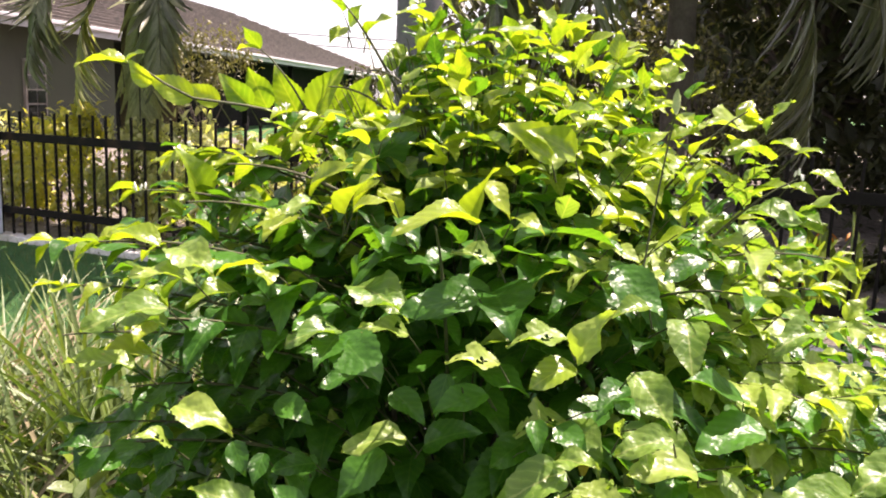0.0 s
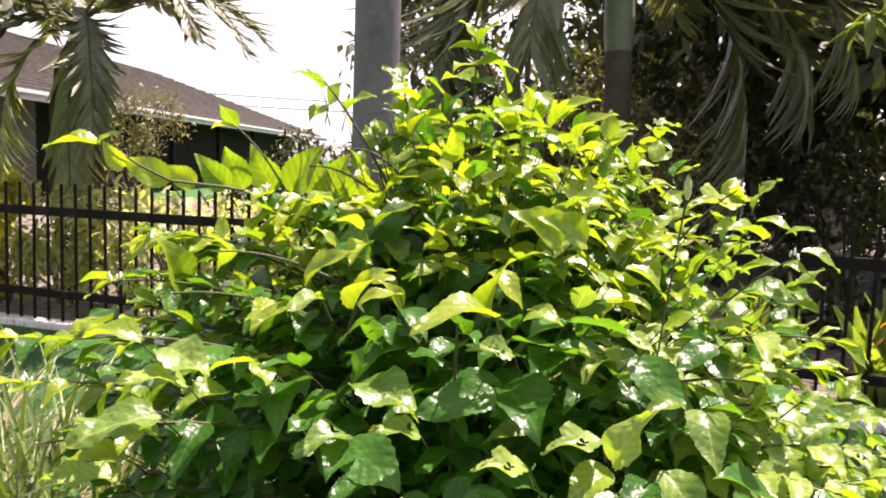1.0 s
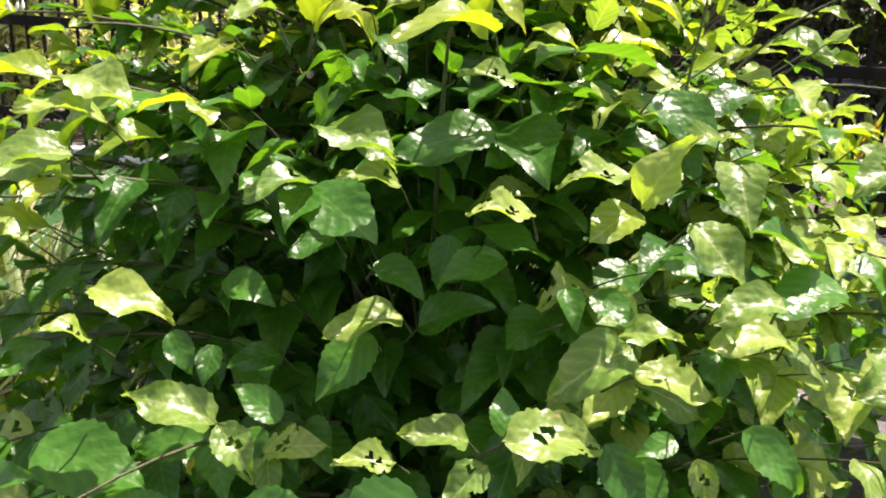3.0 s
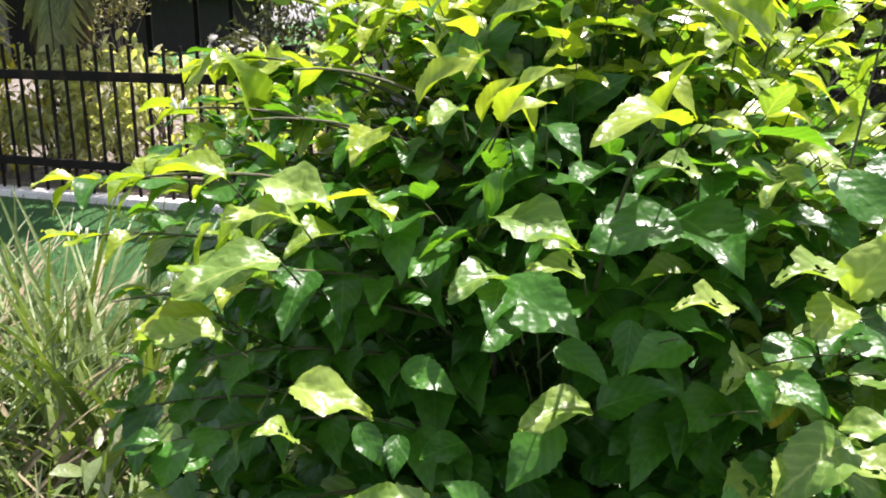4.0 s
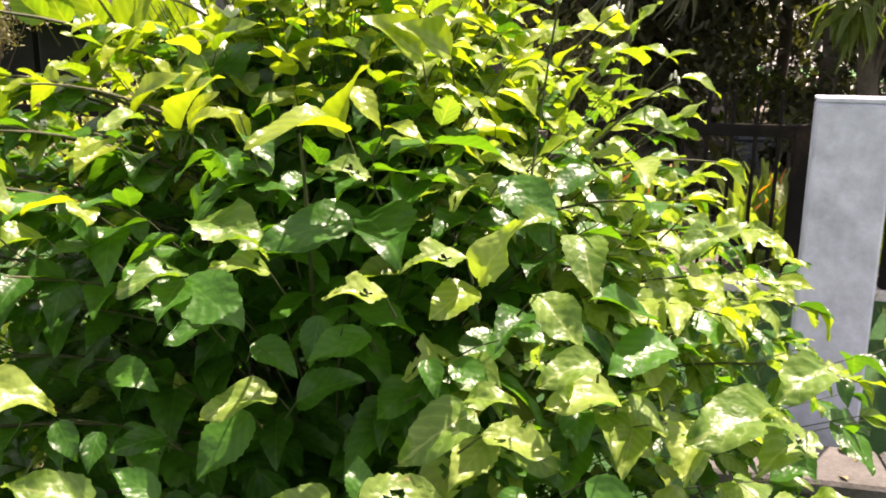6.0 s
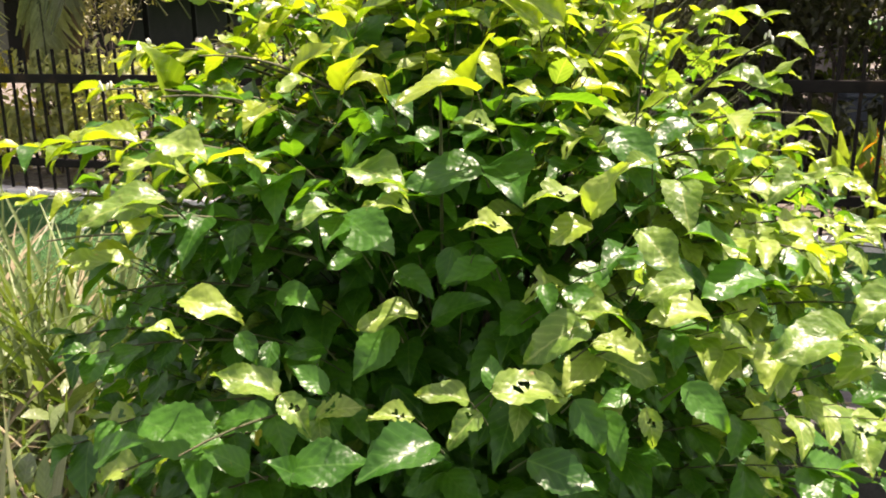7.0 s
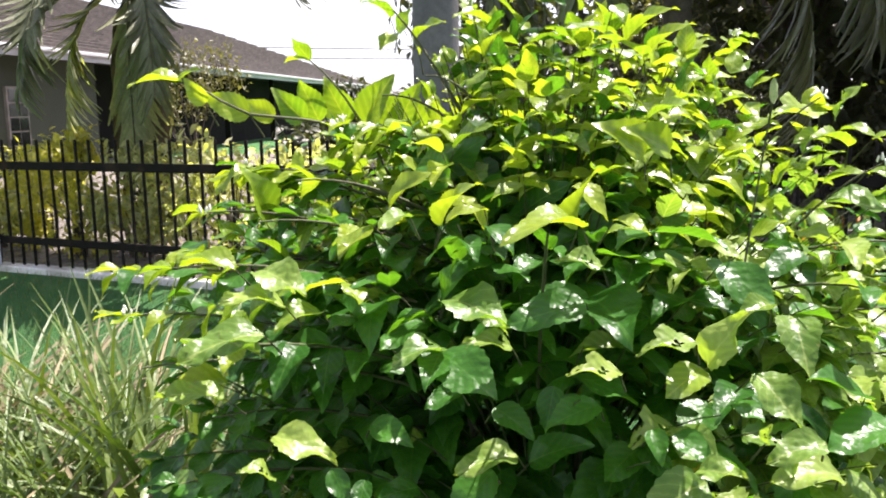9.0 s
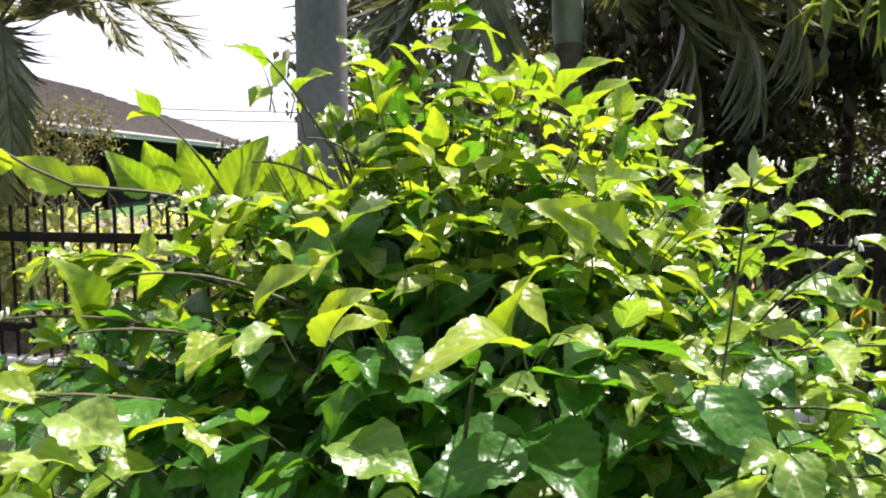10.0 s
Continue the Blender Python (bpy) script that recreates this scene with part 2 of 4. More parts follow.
def leaf_shape(rows=6, half=1, width=0.42, fold=0.1, droop=0.25, wave=0.0, belly=0.42, tip=0.9, phase=0.0, serr=0.0, full=False):
    """A leaf of length 1 along +y, face up: vertices, faces and the place along and across it."""
    vs, uvs, fs = [], [], []
    for i in range(rows + 1):
        s = i / rows
        if full:
            w = width * max(0.0, math.sin(math.pi * s ** 0.78)) ** 0.72 * (1 - 0.3 * max(0.0, (s - 0.55) / 0.45))
        else:
            w = width * (math.sin(math.pi / 2 * s / belly) ** 0.6 if s < belly else max(0.0, math.cos(math.pi / 2 * ((s - belly) / (1 - belly)) ** tip)))
        w = max(w, 0.012 if i in (0, rows) else 0.0)
        if serr and 0 < i < rows:
            w *= 1 + serr * (1 if i % 2 else -1)
        for j in range(-half, half + 1):
            a = j / half
            x = a * w
            z = fold * abs(a) * w * 2 - droop * s * s + wave * math.sin(s * 9 + phase + (2 if j > 0 else 0)) * abs(a) * (0.3 + s)
            vs.append((x, s * (1 - 0.12 * droop * s), z))
            uvs.append((0.5 + 0.5 * a * w / width, s))
    k = 2 * half + 1
    for i in range(rows):
        for j in range(k - 1):
            q = i * k + j
            fs.append((q, q + 1, q + k + 1, q + k))
    return np.array(vs), fs, np.array(uvs)


def leaf_mesh(name, shape, mat):
    vs, fs, uvs = shape
    me = bpy.data.meshes.new(name)
    me.from_pydata(vs.tolist(), [], fs)
    lay = me.uv_layers.new(name="UVMap")
    idx = np.zeros(len(me.loops), dtype=np.int32)
    me.loops.foreach_get("vertex_index", idx)
    lay.data.foreach_set("uv", uvs[idx].ravel())
    me.polygons.foreach_set("use_smooth", [True] * len(me.polygons))
    me.materials.append(mat)
    return me


def merged(name, shapes, picks, frames_, mat):
    """Many leaves in one mesh: shapes, which one each takes, and a 4x4 each."""
    V, F, U, off = [], [], [], 0
    for k, m in zip(picks, frames_):
        vs, fs, uvs = shapes[k]
        m = np.array(m)
        V.append(vs @ m[:3, :3].T + m[:3, 3])
        U.append(uvs)
        F.extend([tuple(i + off for i in f) for f in fs])
        off += len(vs)
    return leaf_mesh(name, (np.concatenate(V), F, np.concatenate(U)), mat)


def leaf_frame(p, d, up, size):
    """Base at p, tip along d, face towards up."""
    y = Vector(d).normalized()
    x = y.cross(Vector(up))
    if x.length < 1e-4:
        x = y.cross(Vector((1, 0.1, 0)))
    x.normalize()
    z = x.cross(y)
    m = Matrix((x, y, z)).transposed().to_4x4() @ Matrix.Diagonal((size, size, size, 1))
    m.translation = p
    return m


def empty(name, at=(0, 0, 0), **tags):
    ob = new(name)
    ob.location = at
    ob.empty_display_size = 0.1
    return tagged(ob, **tags)


def rand_dir(rng, up=0.0):
    while True:
        v = Vector((rng.uniform(-1, 1), rng.uniform(-1, 1), rng.uniform(-1, 1)))
        if 0.05 < v.length < 1:
            v.normalize()
            v.z += up
            return v.normalized()


def mesh_child(name, me, parent, label="", kind=""):
    ob = new(name, me)
    ob.parent = parent
    return tagged(ob, label=label, kind=kind)


# ---- ground ----
# Built in units of 0.72 m, with the fence's kerb at height 0; brought to metres at the end.
FENCE_Y0, FENCE_SLOPE = 6.17, -0.417          # the fence's line: y = 6.17 - 0.417 x
LOW = -0.63                                   # the ground on the near side, below a bank


def fence_at(x, off=0.0):
    return Vector((x, FENCE_Y0 + FENCE_SLOPE * x + off, 0))


def ground_z(x, y):
    d = (y - FENCE_Y0 - FENCE_SLOPE * x) * 0.923
    return float(np.interp(d, [-1.55, -1.3, -0.3, -0.1], [LOW, LOW + 0.06, -0.06, 0.0]))


bm = bmesh.new()
turn = math.atan(FENCE_SLOPE)
kerb_m = Matrix.Translation((0, FENCE_Y0, 0)) @ Matrix.Rotation(turn, 4, "Z")
sheet = []
for d in (-400, -60, -12, -6, -3, -2, -1.55, -1.3, -1.05, -0.8, -0.55, -0.3, -0.1, 0.2, 3, 12, 40, 120, 400):
    row = []
    for x in (-400, -100, -40, -20, -12, -8, -6, -5, -4, -3, -2, -1, 0, 1, 2, 3, 4, 5, 6, 8, 12, 20, 40, 100, 400):
        p = kerb_m @ Vector((x, d, 0))
        row.append(bm.verts.new((p.x, p.y, ground_z(p.x, p.y) + (0.02 * math.sin(x * 1.7 + d) if -3.5 < d < -0.2 else 0))))
    sheet.append(row)
for r0, r1 in zip(sheet, sheet[1:]):
    for k in range(len(r0) - 1):
        bm.faces.new((r0[k], r0[k + 1], r1[k + 1], r1[k]))
tagged(part("ground", bm, LAWN, None, "", True), label="green mown lawn rising in a low bank to the kerb", category="lawn", kind="structure")

# the littered bed behind the fence
bm = bmesh.new()
v = [bm.verts.new(p) for p in (fence_at(-14, 0.15) + Vector((0, 0, 0.03)), fence_at(14, 0.15) + Vector((0, 0, 0.03)), Vector((30, 40, 0.03)), Vector((-25, 22, 0.03)))]
bm.faces.new(v)
tagged(part("garden_bed", bm, GRAVEL), label="dry leaf litter and pale gravel behind the fence", category="garden bed", kind="structure")
# soil under the bush and the grass clump
bm = bmesh.new()
ring = [bm.verts.new((-0.1 + 2.4 * math.cos(a) * (1 + 0.08 * math.sin(3 * a)), 1.75 + 1.3 * math.sin(a), LOW + 0.025)) for a in np.linspace(0, 2 * math.pi, 40)[:-1]]
bm.faces.new(ring)
tagged(part("soil_bed", bm, SOIL), label="dark bare soil bed under the shrub", category="soil", kind="structure")

# kerb under the fence
bm = bmesh.new()
box(bm, (-14, -0.08, -0.12), (14, 0.09, 0.06), kerb_m, 0.012)
tagged(part("kerb", bm, KERB), label="low white-painted concrete kerb under the fence", category="kerb", kind="structure")


# ---- fence ----
def fence_panel(x0, x1, gap, label, ends=((0.035, 1.26), (0.035, 1.26))):
    """Posts, two rails and upright bars between two distances along the fence's line."""
    ob = empty("fence", label=label, category="fence", group="iron fence panels")
    ob.matrix_world = kerb_m
    for x, (half, top) in zip((x0, x1), ends):
        bm = bmesh.new()
        box(bm, (x - half, -0.035, 0.06), (x + half, 0.035, top), None, 0.006)
        part("post", bm, IRON, ob)
    for z, h in ((1.005, 0.038), (0.3, 0.034)):
        bm = bmesh.new()
        box(bm, (x0 + 0.036, -0.02, z - h), (x1 - 0.036, 0.02, z + h), None, 0.004)
        part("rail", bm, IRON, ob)
    bm = bmesh.new()
    box(bm, (-0.011, -0.011, 0.065), (0.011, 0.011, 1.245), None, 0.003)
    me = bpy.data.meshes.new("bar")
    bm.to_mesh(me)
    bm.free()
    me.materials.append(IRON)
    n = int((x1 - x0) / gap)
    for i in range(1, n):
        b = new("bar", me)
        b.parent = ob
        b.location = (x0 + (x1 - x0) * i / n, 0, 0)
        b.rotation_euler = (0, radians(0.4 * math.sin(7 * i)), 0)
    return ob


fence_panel(-9.4, -5.25, 0.149, "black-painted iron fence panel on a white kerb")
fence_panel(-5.25, -1.1, 0.149, "black-painted iron fence panel before leafy shrubs")
fence_panel(-1.1, 3.24, 0.139, "black-painted iron fence panel ending near the white pillar", ((0.035, 1.26), (0.05, 1.047)))
fence_panel(3.8, 7.7, 0.139, "black-painted iron gate panel on the white kerb")

# ---- white pillar ----
pil = empty("pillar", (2.475, 3.75, LOW), label="square white-painted concrete pillar at the foot of the bank", category="pillar")
pil.rotation_euler = (0, 0, radians(-31))
bm = bmesh.new()
box(bm, (-0.163, -0.163, 0), (0.163, 0.163, 1.87), None, 0.012)
part("shaft", bm, WHITE, pil)
bm = bmesh.new()
box(bm, (-0.164, -0.164, 1.87), (0.164, 0.164, 1.892), None, 0.004)
part("cap", bm, WHITE, pil)
bm = bmesh.new()
box(bm, (-0.23, -0.23, 0), (0.23, 0.23, 0.05), None, 0.012)
part("foot", bm, CONCRETE, pil)

# ---- white post in the left fence ----
bm = bmesh.new()
box(bm, (-0.06, -0.055, 0.062), (0.06, 0.055, 1.2), None, 0.012)
post = part("fence_post", bm, WHITE)
post.matrix_world = kerb_m @ Matrix.Translation((-4.93, -0.1, 0))
tagged(post, label="slim white-painted post on the kerb before the iron fence", category="fence post")

# ---- utility pole ----
bm = bmesh.new()
tube(bm, [(0, 0, z) for z in np.linspace(0, 9, 16)], [0.104 - 0.003 * z for z in np.linspace(0, 9, 16)], 24)
pole = part("utility_pole", bm, POLE, None, smooth=True)
pole.location = (-0.25, 3.71, LOW)
tagged(pole, label="weathered grey round utility pole standing on the lawn", category="utility pole")


# ---- jasmine shrub ----
rng = random.Random(7)
BUSH = Vector((0.02, 2.06, LOW))


def chewed(shape, bites, r, across):
    """A leaf with ragged bites out of it: small runs of faces gone, their edges uneven."""
    vs, fs, uvs = shape
    gone = set()
    for _ in range(bites):
        k = r.randrange(3 * across, len(fs) - across)
        gone |= {k, k + r.choice((1, -1)), k + r.choice((across, -across)), k + across * r.choice((0, 1))}
    vs = vs + np.array([[r.uniform(-0.016, 0.016), r.uniform(-0.022, 0.022), r.uniform(-0.01, 0.01)] for _ in vs])
    return vs, [f for k, f in enumerate(fs) if k not in gone], uvs


SHAPES = [leaf_shape(19, 2, 0.298, f, d, w, 0.4, 1.05, ph, 0.045, True) for f, d, w, ph in ((0.16, 0.26, 0.05, 0), (0.26, 0.38, 0.06, 2), (0.1, 0.16, 0.06, 4), (0.32, 0.3, 0.05, 1), (0.2, 0.55, 0.06, 3), (-0.14, 0.3, 0.06, 5), (0.08, 0.42, 0.08, 6))]
WHOLE = len(SHAPES)
SHAPES += [chewed(leaf_shape(18, 5, 0.3, 0.18, 0.32, 0.1, 0.4, 1.05, ph, 0.03, True), k, random.Random(ph), 10) for k, ph in ((4, 1), (7, 2), (2, 3), (0, 4), (0, 5))]


def bush_radius(z):
    """How far the crown reaches at a height."""
    return float(np.interp(z, [-0.6, -0.2, 0.1, 0.45, 0.78, 1.08, 1.32, 1.48, 1.6, 1.7], [0.4, 0.55, 0.68, 0.8, 0.83, 0.8, 0.68, 0.52, 0.32, 0.12]))


def shoot(tip, base=None, lift=0.15):
    """Points from inside the crown to a tip."""
    tip = Vector(tip)
    if base is None:
        base = BUSH + Vector(((tip.x - BUSH.x) * 0.35, (tip.y - BUSH.y) * 0.35, max(0.1, (tip.z - LOW) * 0.78 - 0.05)))
    base = Vector(base)
    ctrl = base.lerp(tip, 0.55) + Vector((0, 0, lift))
    return [base * (1 - s) ** 2 + ctrl * (2 * s * (1 - s)) + tip * (s * s) for s in (k / 8 for k in range(9))]


def along(pts, s):
    f = s * (len(pts) - 1)
    i = min(int(f), len(pts) - 2)
    return pts[i].lerp(pts[i + 1], f - i), (pts[i + 1] - pts[i]).normalized()


leaves = []      # place, tip direction, facing, size, age


def leaf_out(pts, nodes, start, size, young, upright=0.0):
    """Opposite leaf pairs along a shoot, each pair turned from the last."""
    turn_ = rng.uniform(0, math.pi)
    for i in range(nodes):
        s = start + (1 - start) * (i + 0.5) / nodes
        p, d = along(pts, s)
        out = Vector((p.x - BUSH.x, p.y - BUSH.y, 0.0))
        out = out.normalized() if out.length > 0.03 else Vector((0, -1, 0))
        a = d.cross(Vector((0, 0, 1)))
        a = a.normalized() if a.length > 0.1 else Vector((1, 0, 0))
        b = d.cross(a)
        low = float(np.interp(p.z, [0.5, 1.15], [1.0, 0.0]))
        ang = rng.gauss(0, 0.45) if rng.random() < 0.7 else turn_ + i * math.pi / 2
        for sgn in (1, -1):
            side = (math.cos(ang) * a + math.sin(ang) * b) * sgn
            tipd = side + d * rng.uniform(0.15, 0.6) + out * rng.uniform(0.1, 0.75)
            tipd.z = tipd.z * 0.25 + upright * 0.45 + rng.uniform(-0.2, 0.12) - 0.3 * low
            face = Vector((0, 0, 1)) + out * (rng.uniform(-0.2, 0.22) + 0.55 * low) + rand_dir(rng) * 0.24
            grow = 0.66 + 0.34 * min(1, 2.2 * (1 - s)) if young > 0.4 else rng.uniform(0.8, 1.1)
            leaves.append((p, tipd, face, size * grow * rng.uniform(0.75, 1.15), young * (0.25 + 0.75 * s) + rng.uniform(-0.14, 0.14)))
    p, d = along(pts, 1.0)
    for sgn in (1, -1):
        side = d.cross(Vector((rng.uniform(-1, 1), rng.uniform(-1, 1), 0.3))).normalized() * sgn
        leaves.append((p, d + 0.5 * side, Vector((0, 0, 1)) + rand_dir(rng) * 0.4, size * 0.6, young + 0.15))


bush = empty("jasmine_bush", BUSH, label="dense leafy jasmine shrub with yellow-green tips and a few white buds", category="shrub")
stems = []
# the long side shoots and the tall sprigs that stand out of the crown
SPRIGS = ((-0.5, 2.0, 1.6), (-0.14, 2.05, 1.72), (0.03, 2.0, 1.8), (0.46, 2.05, 1.64), (0.58, 1.85, 1.5), (0.65, 1.72, 1.37), (-0.05, 1.22, 1.32))
SPREADING = ((-0.66, 1.67, 1.3), (-0.62, 1.85, 1.37), (-0.54, 1.6, 1.29), (-0.68, 1.52, 1.22), (-0.34, 2.0, 1.52), (-0.24, 1.95, 1.56), (-0.42, 1.9, 1.46), (-0.6, 1.75, 1.3), (-0.48, 1.66, 1.36), (-0.7, 1.7, 1.22), (-0.4, 1.85, 1.42), (-0.66, 1.9, 1.36), (-0.8, 1.6, 1.2), (-0.86, 1.75, 1.08), (-0.72, 1.45, 1.06), (-0.62, 1.4, 1.1), (0.74, 1.75, 1.14), (0.98, 1.8, 0.82), (-0.74, 1.58, 0.84), (-0.6, 1.35, 0.76), (-0.66, 1.42, 0.86), (-0.56, 1.22, 0.74), (-0.45, 1.15, 0.8), (-0.7, 1.4, 0.7), (-0.5, 1.3, 0.62), (-0.62, 1.5, 0.95))
stems.append((shoot((-0.33, 2.06, 1.73), (-0.12, 2.0, 1.4), 0.05), 0.0032))
for x, y, z in SPRIGS:
    pts = shoot((x, y, z), (x * 0.55, 0.5 * y + 0.98, z - 0.38), 0.1)
    stems.append((pts, 0.0028))
    leaf_out(pts, 6, 0.1, 0.108, 0.92, 0.35)
for x, y, z in SPREADING:
    pts = shoot((x, y, z), (x * 0.38, 0.5 * y + 0.95, z - 0.11), 0.06)
    stems.append((pts, 0.0028))
    leaf_out(pts, 7, 0.1, 0.105, float(np.interp(z, [0.85, 1.05], [0.3, 0.9])), 0.1)
# one long shoot arches out sideways with a row of leaves standing up along it
pts = [Vector(p) for p in ((-0.2, 2.2, 1.36), (-0.254, 2.153, 1.39), (-0.33, 2.08, 1.425), (-0.4, 2.014, 1.447), (-0.501, 1.889, 1.471), (-0.595, 1.806, 1.484), (-0.643, 1.778, 1.511), (-0.692, 1.764, 1.545), (-0.76, 1.76, 1.555))]
stems.append((pts, 0.0032))
for i in range(5):
    p, d = along(pts, 0.15 + 0.12 * i)
    leaves.append((p, Vector((rng.uniform(-0.8, -0.2), rng.uniform(-0.3, 0.1), -0.5)), Vector((rng.uniform(-0.3, 0.3), -1, 0.25)), rng.uniform(0.06, 0.075), 1.2))
# spreading shoots on the sunny side
for tip, base in (((0.72, 1.5, 1.12), (0.35, 1.75, 1.0)), ((0.84, 1.62, 1.0), (0.4, 1.8, 0.9)), ((0.6, 1.38, 1.02), (0.3, 1.7, 0.9)), ((0.66, 1.55, 1.24), (0.3, 1.8, 1.1)),
                  ((0.98, 1.7, 0.92), (0.5, 1.85, 0.85)), ((0.48, 1.36, 1.2), (0.25, 1.7, 1.05)), ((1.02, 1.6, 0.8), (0.55, 1.8, 0.75))):
    pts = shoot(tip, base, 0.08)
    stems.append((pts, 0.0025))
    leaf_out(pts, 6, 0.15, 0.108, 0.5, 0.05)
SHOWN = len(leaves)
# the leaves that stand out, each at its own place: base, tip, how far its face turns to the front, age (1: the pale lit
# copy), shape
FRONT = Vector((-0.1, -0.95, 0.3)).normalized()
single = []


def set_leaf(base, tip, facing, age, kind):
    base, tip = Vector(base), Vector(tip)
    if age == 1 and kind < WHOLE:
        kind = WHOLE + 3 + len(single) % 2
    chord = tip - base
    face = Vector((0, 0, 1)).lerp(FRONT, facing * (1.0 if age == 2 and facing > 0.7 else 0.75))
    y = chord.normalized()
    n = (face - y * face.dot(y)).normalized()
    end = SHAPES[kind][0][-2]
    ang = math.atan2(-end[2], end[1])
    size = chord.length / math.hypot(end[1], end[2])
    single.append((leaf_frame(base - BUSH, y * math.cos(ang) + n * math.sin(ang), n, size), age, kind, (base + tip) / 2, chord.length))
    root = base + Vector((-0.02 * y.x, 0.05, -0.045))
    stems.append(([root.lerp(base, k / 8) for k in range(9)], 0.0013))


set_leaf((-0.323, 1.414, 0.970), (-0.252, 1.375, 0.945), 0.75, 0, 0)
set_leaf((-0.464, 1.292, 0.997), (-0.363, 1.278, 0.957), 0.45, 1, 1)
set_leaf((-0.088, 1.301, 0.959), (-0.184, 1.258, 0.952), 0.35, 1, 0)
set_leaf((-0.200, 1.319, 1.128), (-0.271, 1.250, 1.132), 0.30, 1, 9)
set_leaf((-0.203, 1.319, 1.122), (-0.123, 1.222, 1.078), 0.75, 0, 2)
set_leaf((-0.203, 1.319, 1.120), (-0.225, 1.236, 1.086), 0.80, 0, 0)
set_leaf((-0.176, 1.333, 1.057), (-0.229, 1.292, 1.039), 0.50, 0, 2)
set_leaf((-0.296, 1.147, 0.895), (-0.395, 1.150, 0.925), 0.50, 1, 0)
set_leaf((-0.293, 1.147, 0.893), (-0.250, 1.111, 0.841), 0.60, 1, 7)
set_leaf((-0.245, 1.153, 0.854), (-0.174, 1.125, 0.881), 0.50, 1, 8)
set_leaf((-0.242, 1.153, 0.851), (-0.233, 1.111, 0.816), 0.70, 1, 0)
set_leaf((-0.229, 1.181, 0.880), (-0.286, 1.194, 0.918), 0.60, 0, 0)
set_leaf((-0.020, 1.125, 0.883), (-0.097, 1.111, 0.903), 0.45, 1, 0)
set_leaf((-0.101, 1.111, 0.866), (-0.167, 1.097, 0.877), 0.50, 1, 8)
set_leaf((-0.078, 1.021, 0.873), (-0.181, 0.958, 0.852), 0.60, 0, 3)
set_leaf((-0.000, 1.021, 0.940), (0.108, 1.051, 0.914), 0.50, 1, 7)
set_leaf((0.007, 1.042, 0.933), (0.006, 1.083, 0.969), 0.60, 0, 2)
set_leaf((-0.012, 1.042, 0.903), (-0.060, 1.014, 0.870), 0.60, 1, 9)
set_leaf((0.147, 1.111, 1.001), (0.051, 1.069, 0.964), 0.60, 1, 0)
set_leaf((0.134, 1.111, 1.016), (0.190, 1.069, 1.023), 0.50, 1, 2)
set_leaf((0.159, 1.125, 0.963), (0.249, 1.097, 0.949), 0.40, 1, 9)
set_leaf((0.238, 1.111, 0.866), (0.249, 1.097, 0.806), 0.80, 1, 7)
set_leaf((0.216, 1.125, 0.882), (0.167, 1.111, 0.868), 0.70, 0, 0)
set_leaf((0.300, 1.139, 0.885), (0.367, 1.111, 0.820), 0.75, 0, 0)
set_leaf((0.052, 1.042, 0.828), (0.144, 1.000, 0.801), 0.70, 0, 2)
set_leaf((0.139, 1.139, 0.870), (0.179, 1.111, 0.792), 0.80, 0, 0)
set_leaf((0.013, 1.319, 1.312), (-0.112, 1.250, 1.306), 0.20, 2, 4)
set_leaf((0.045, 1.333, 1.251), (-0.026, 1.319, 1.267), 0.60, 1, 8)
set_leaf((0.045, 1.444, 1.175), (0.078, 1.250, 1.144), 0.70, 0, 0)
set_leaf((0.038, 1.444, 1.186), (-0.078, 1.389, 1.140), 0.60, 0, 2)
set_leaf((-0.193, 1.444, 1.175), (-0.099, 1.340, 1.158), 0.45, 1, 0)
set_leaf((-0.203, 1.472, 1.158), (-0.176, 1.431, 1.249), 0.50, 0, 2)
set_leaf((-0.118, 1.375, 1.010), (-0.058, 1.326, 0.974), 0.60, 0, 0)
set_leaf((0.036, 1.375, 1.017), (-0.048, 1.347, 0.993), 0.50, 0, 2)
set_leaf((0.145, 1.167, 1.174), (0.058, 1.139, 1.166), 0.35, 1, 7)
set_leaf((0.161, 1.167, 1.141), (0.213, 1.153, 1.223), 0.50, 1, 1)
set_leaf((0.155, 1.167, 1.139), (0.091, 1.111, 1.118), 0.55, 2, 2)
set_leaf((0.053, 1.222, 1.116), (-0.027, 1.194, 1.122), 0.50, 1, 7)
set_leaf((0.276, 1.056, 1.077), (0.200, 1.042, 1.059), 0.50, 1, 0)
set_leaf((0.213, 1.083, 1.067), (0.213, 1.069, 1.098), 0.50, 1, 7)
set_leaf((-0.517, 1.472, 1.212), (-0.446, 1.431, 1.194), 0.40, 1, 0)
set_leaf((-0.603, 1.389, 1.123), (-0.483, 1.292, 1.143), 0.35, 1, 9)
set_leaf((-0.612, 1.597, 0.983), (-0.717, 1.528, 0.987), 0.35, 2, 1)
set_leaf((-0.455, 1.250, 0.949), (-0.495, 1.208, 0.983), 0.50, 1, 8)
set_leaf((-0.384, 1.347, 0.919), (-0.353, 1.319, 0.870), 0.80, 0, 0)
set_leaf((-0.267, 1.389, 0.863), (-0.266, 1.347, 0.852), 0.70, 0, 2)
set_leaf((-0.124, 1.319, 0.927), (-0.195, 1.278, 0.851), 0.80, 0, 0)
set_leaf((-0.061, 1.361, 0.922), (0.034, 1.319, 0.969), 0.60, 0, 0)
set_leaf((-0.341, 1.111, 0.793), (-0.401, 1.097, 0.839), 0.60, 0, 2)
set_leaf((-0.257, 1.083, 0.786), (-0.312, 1.056, 0.834), 0.60, 0, 0)
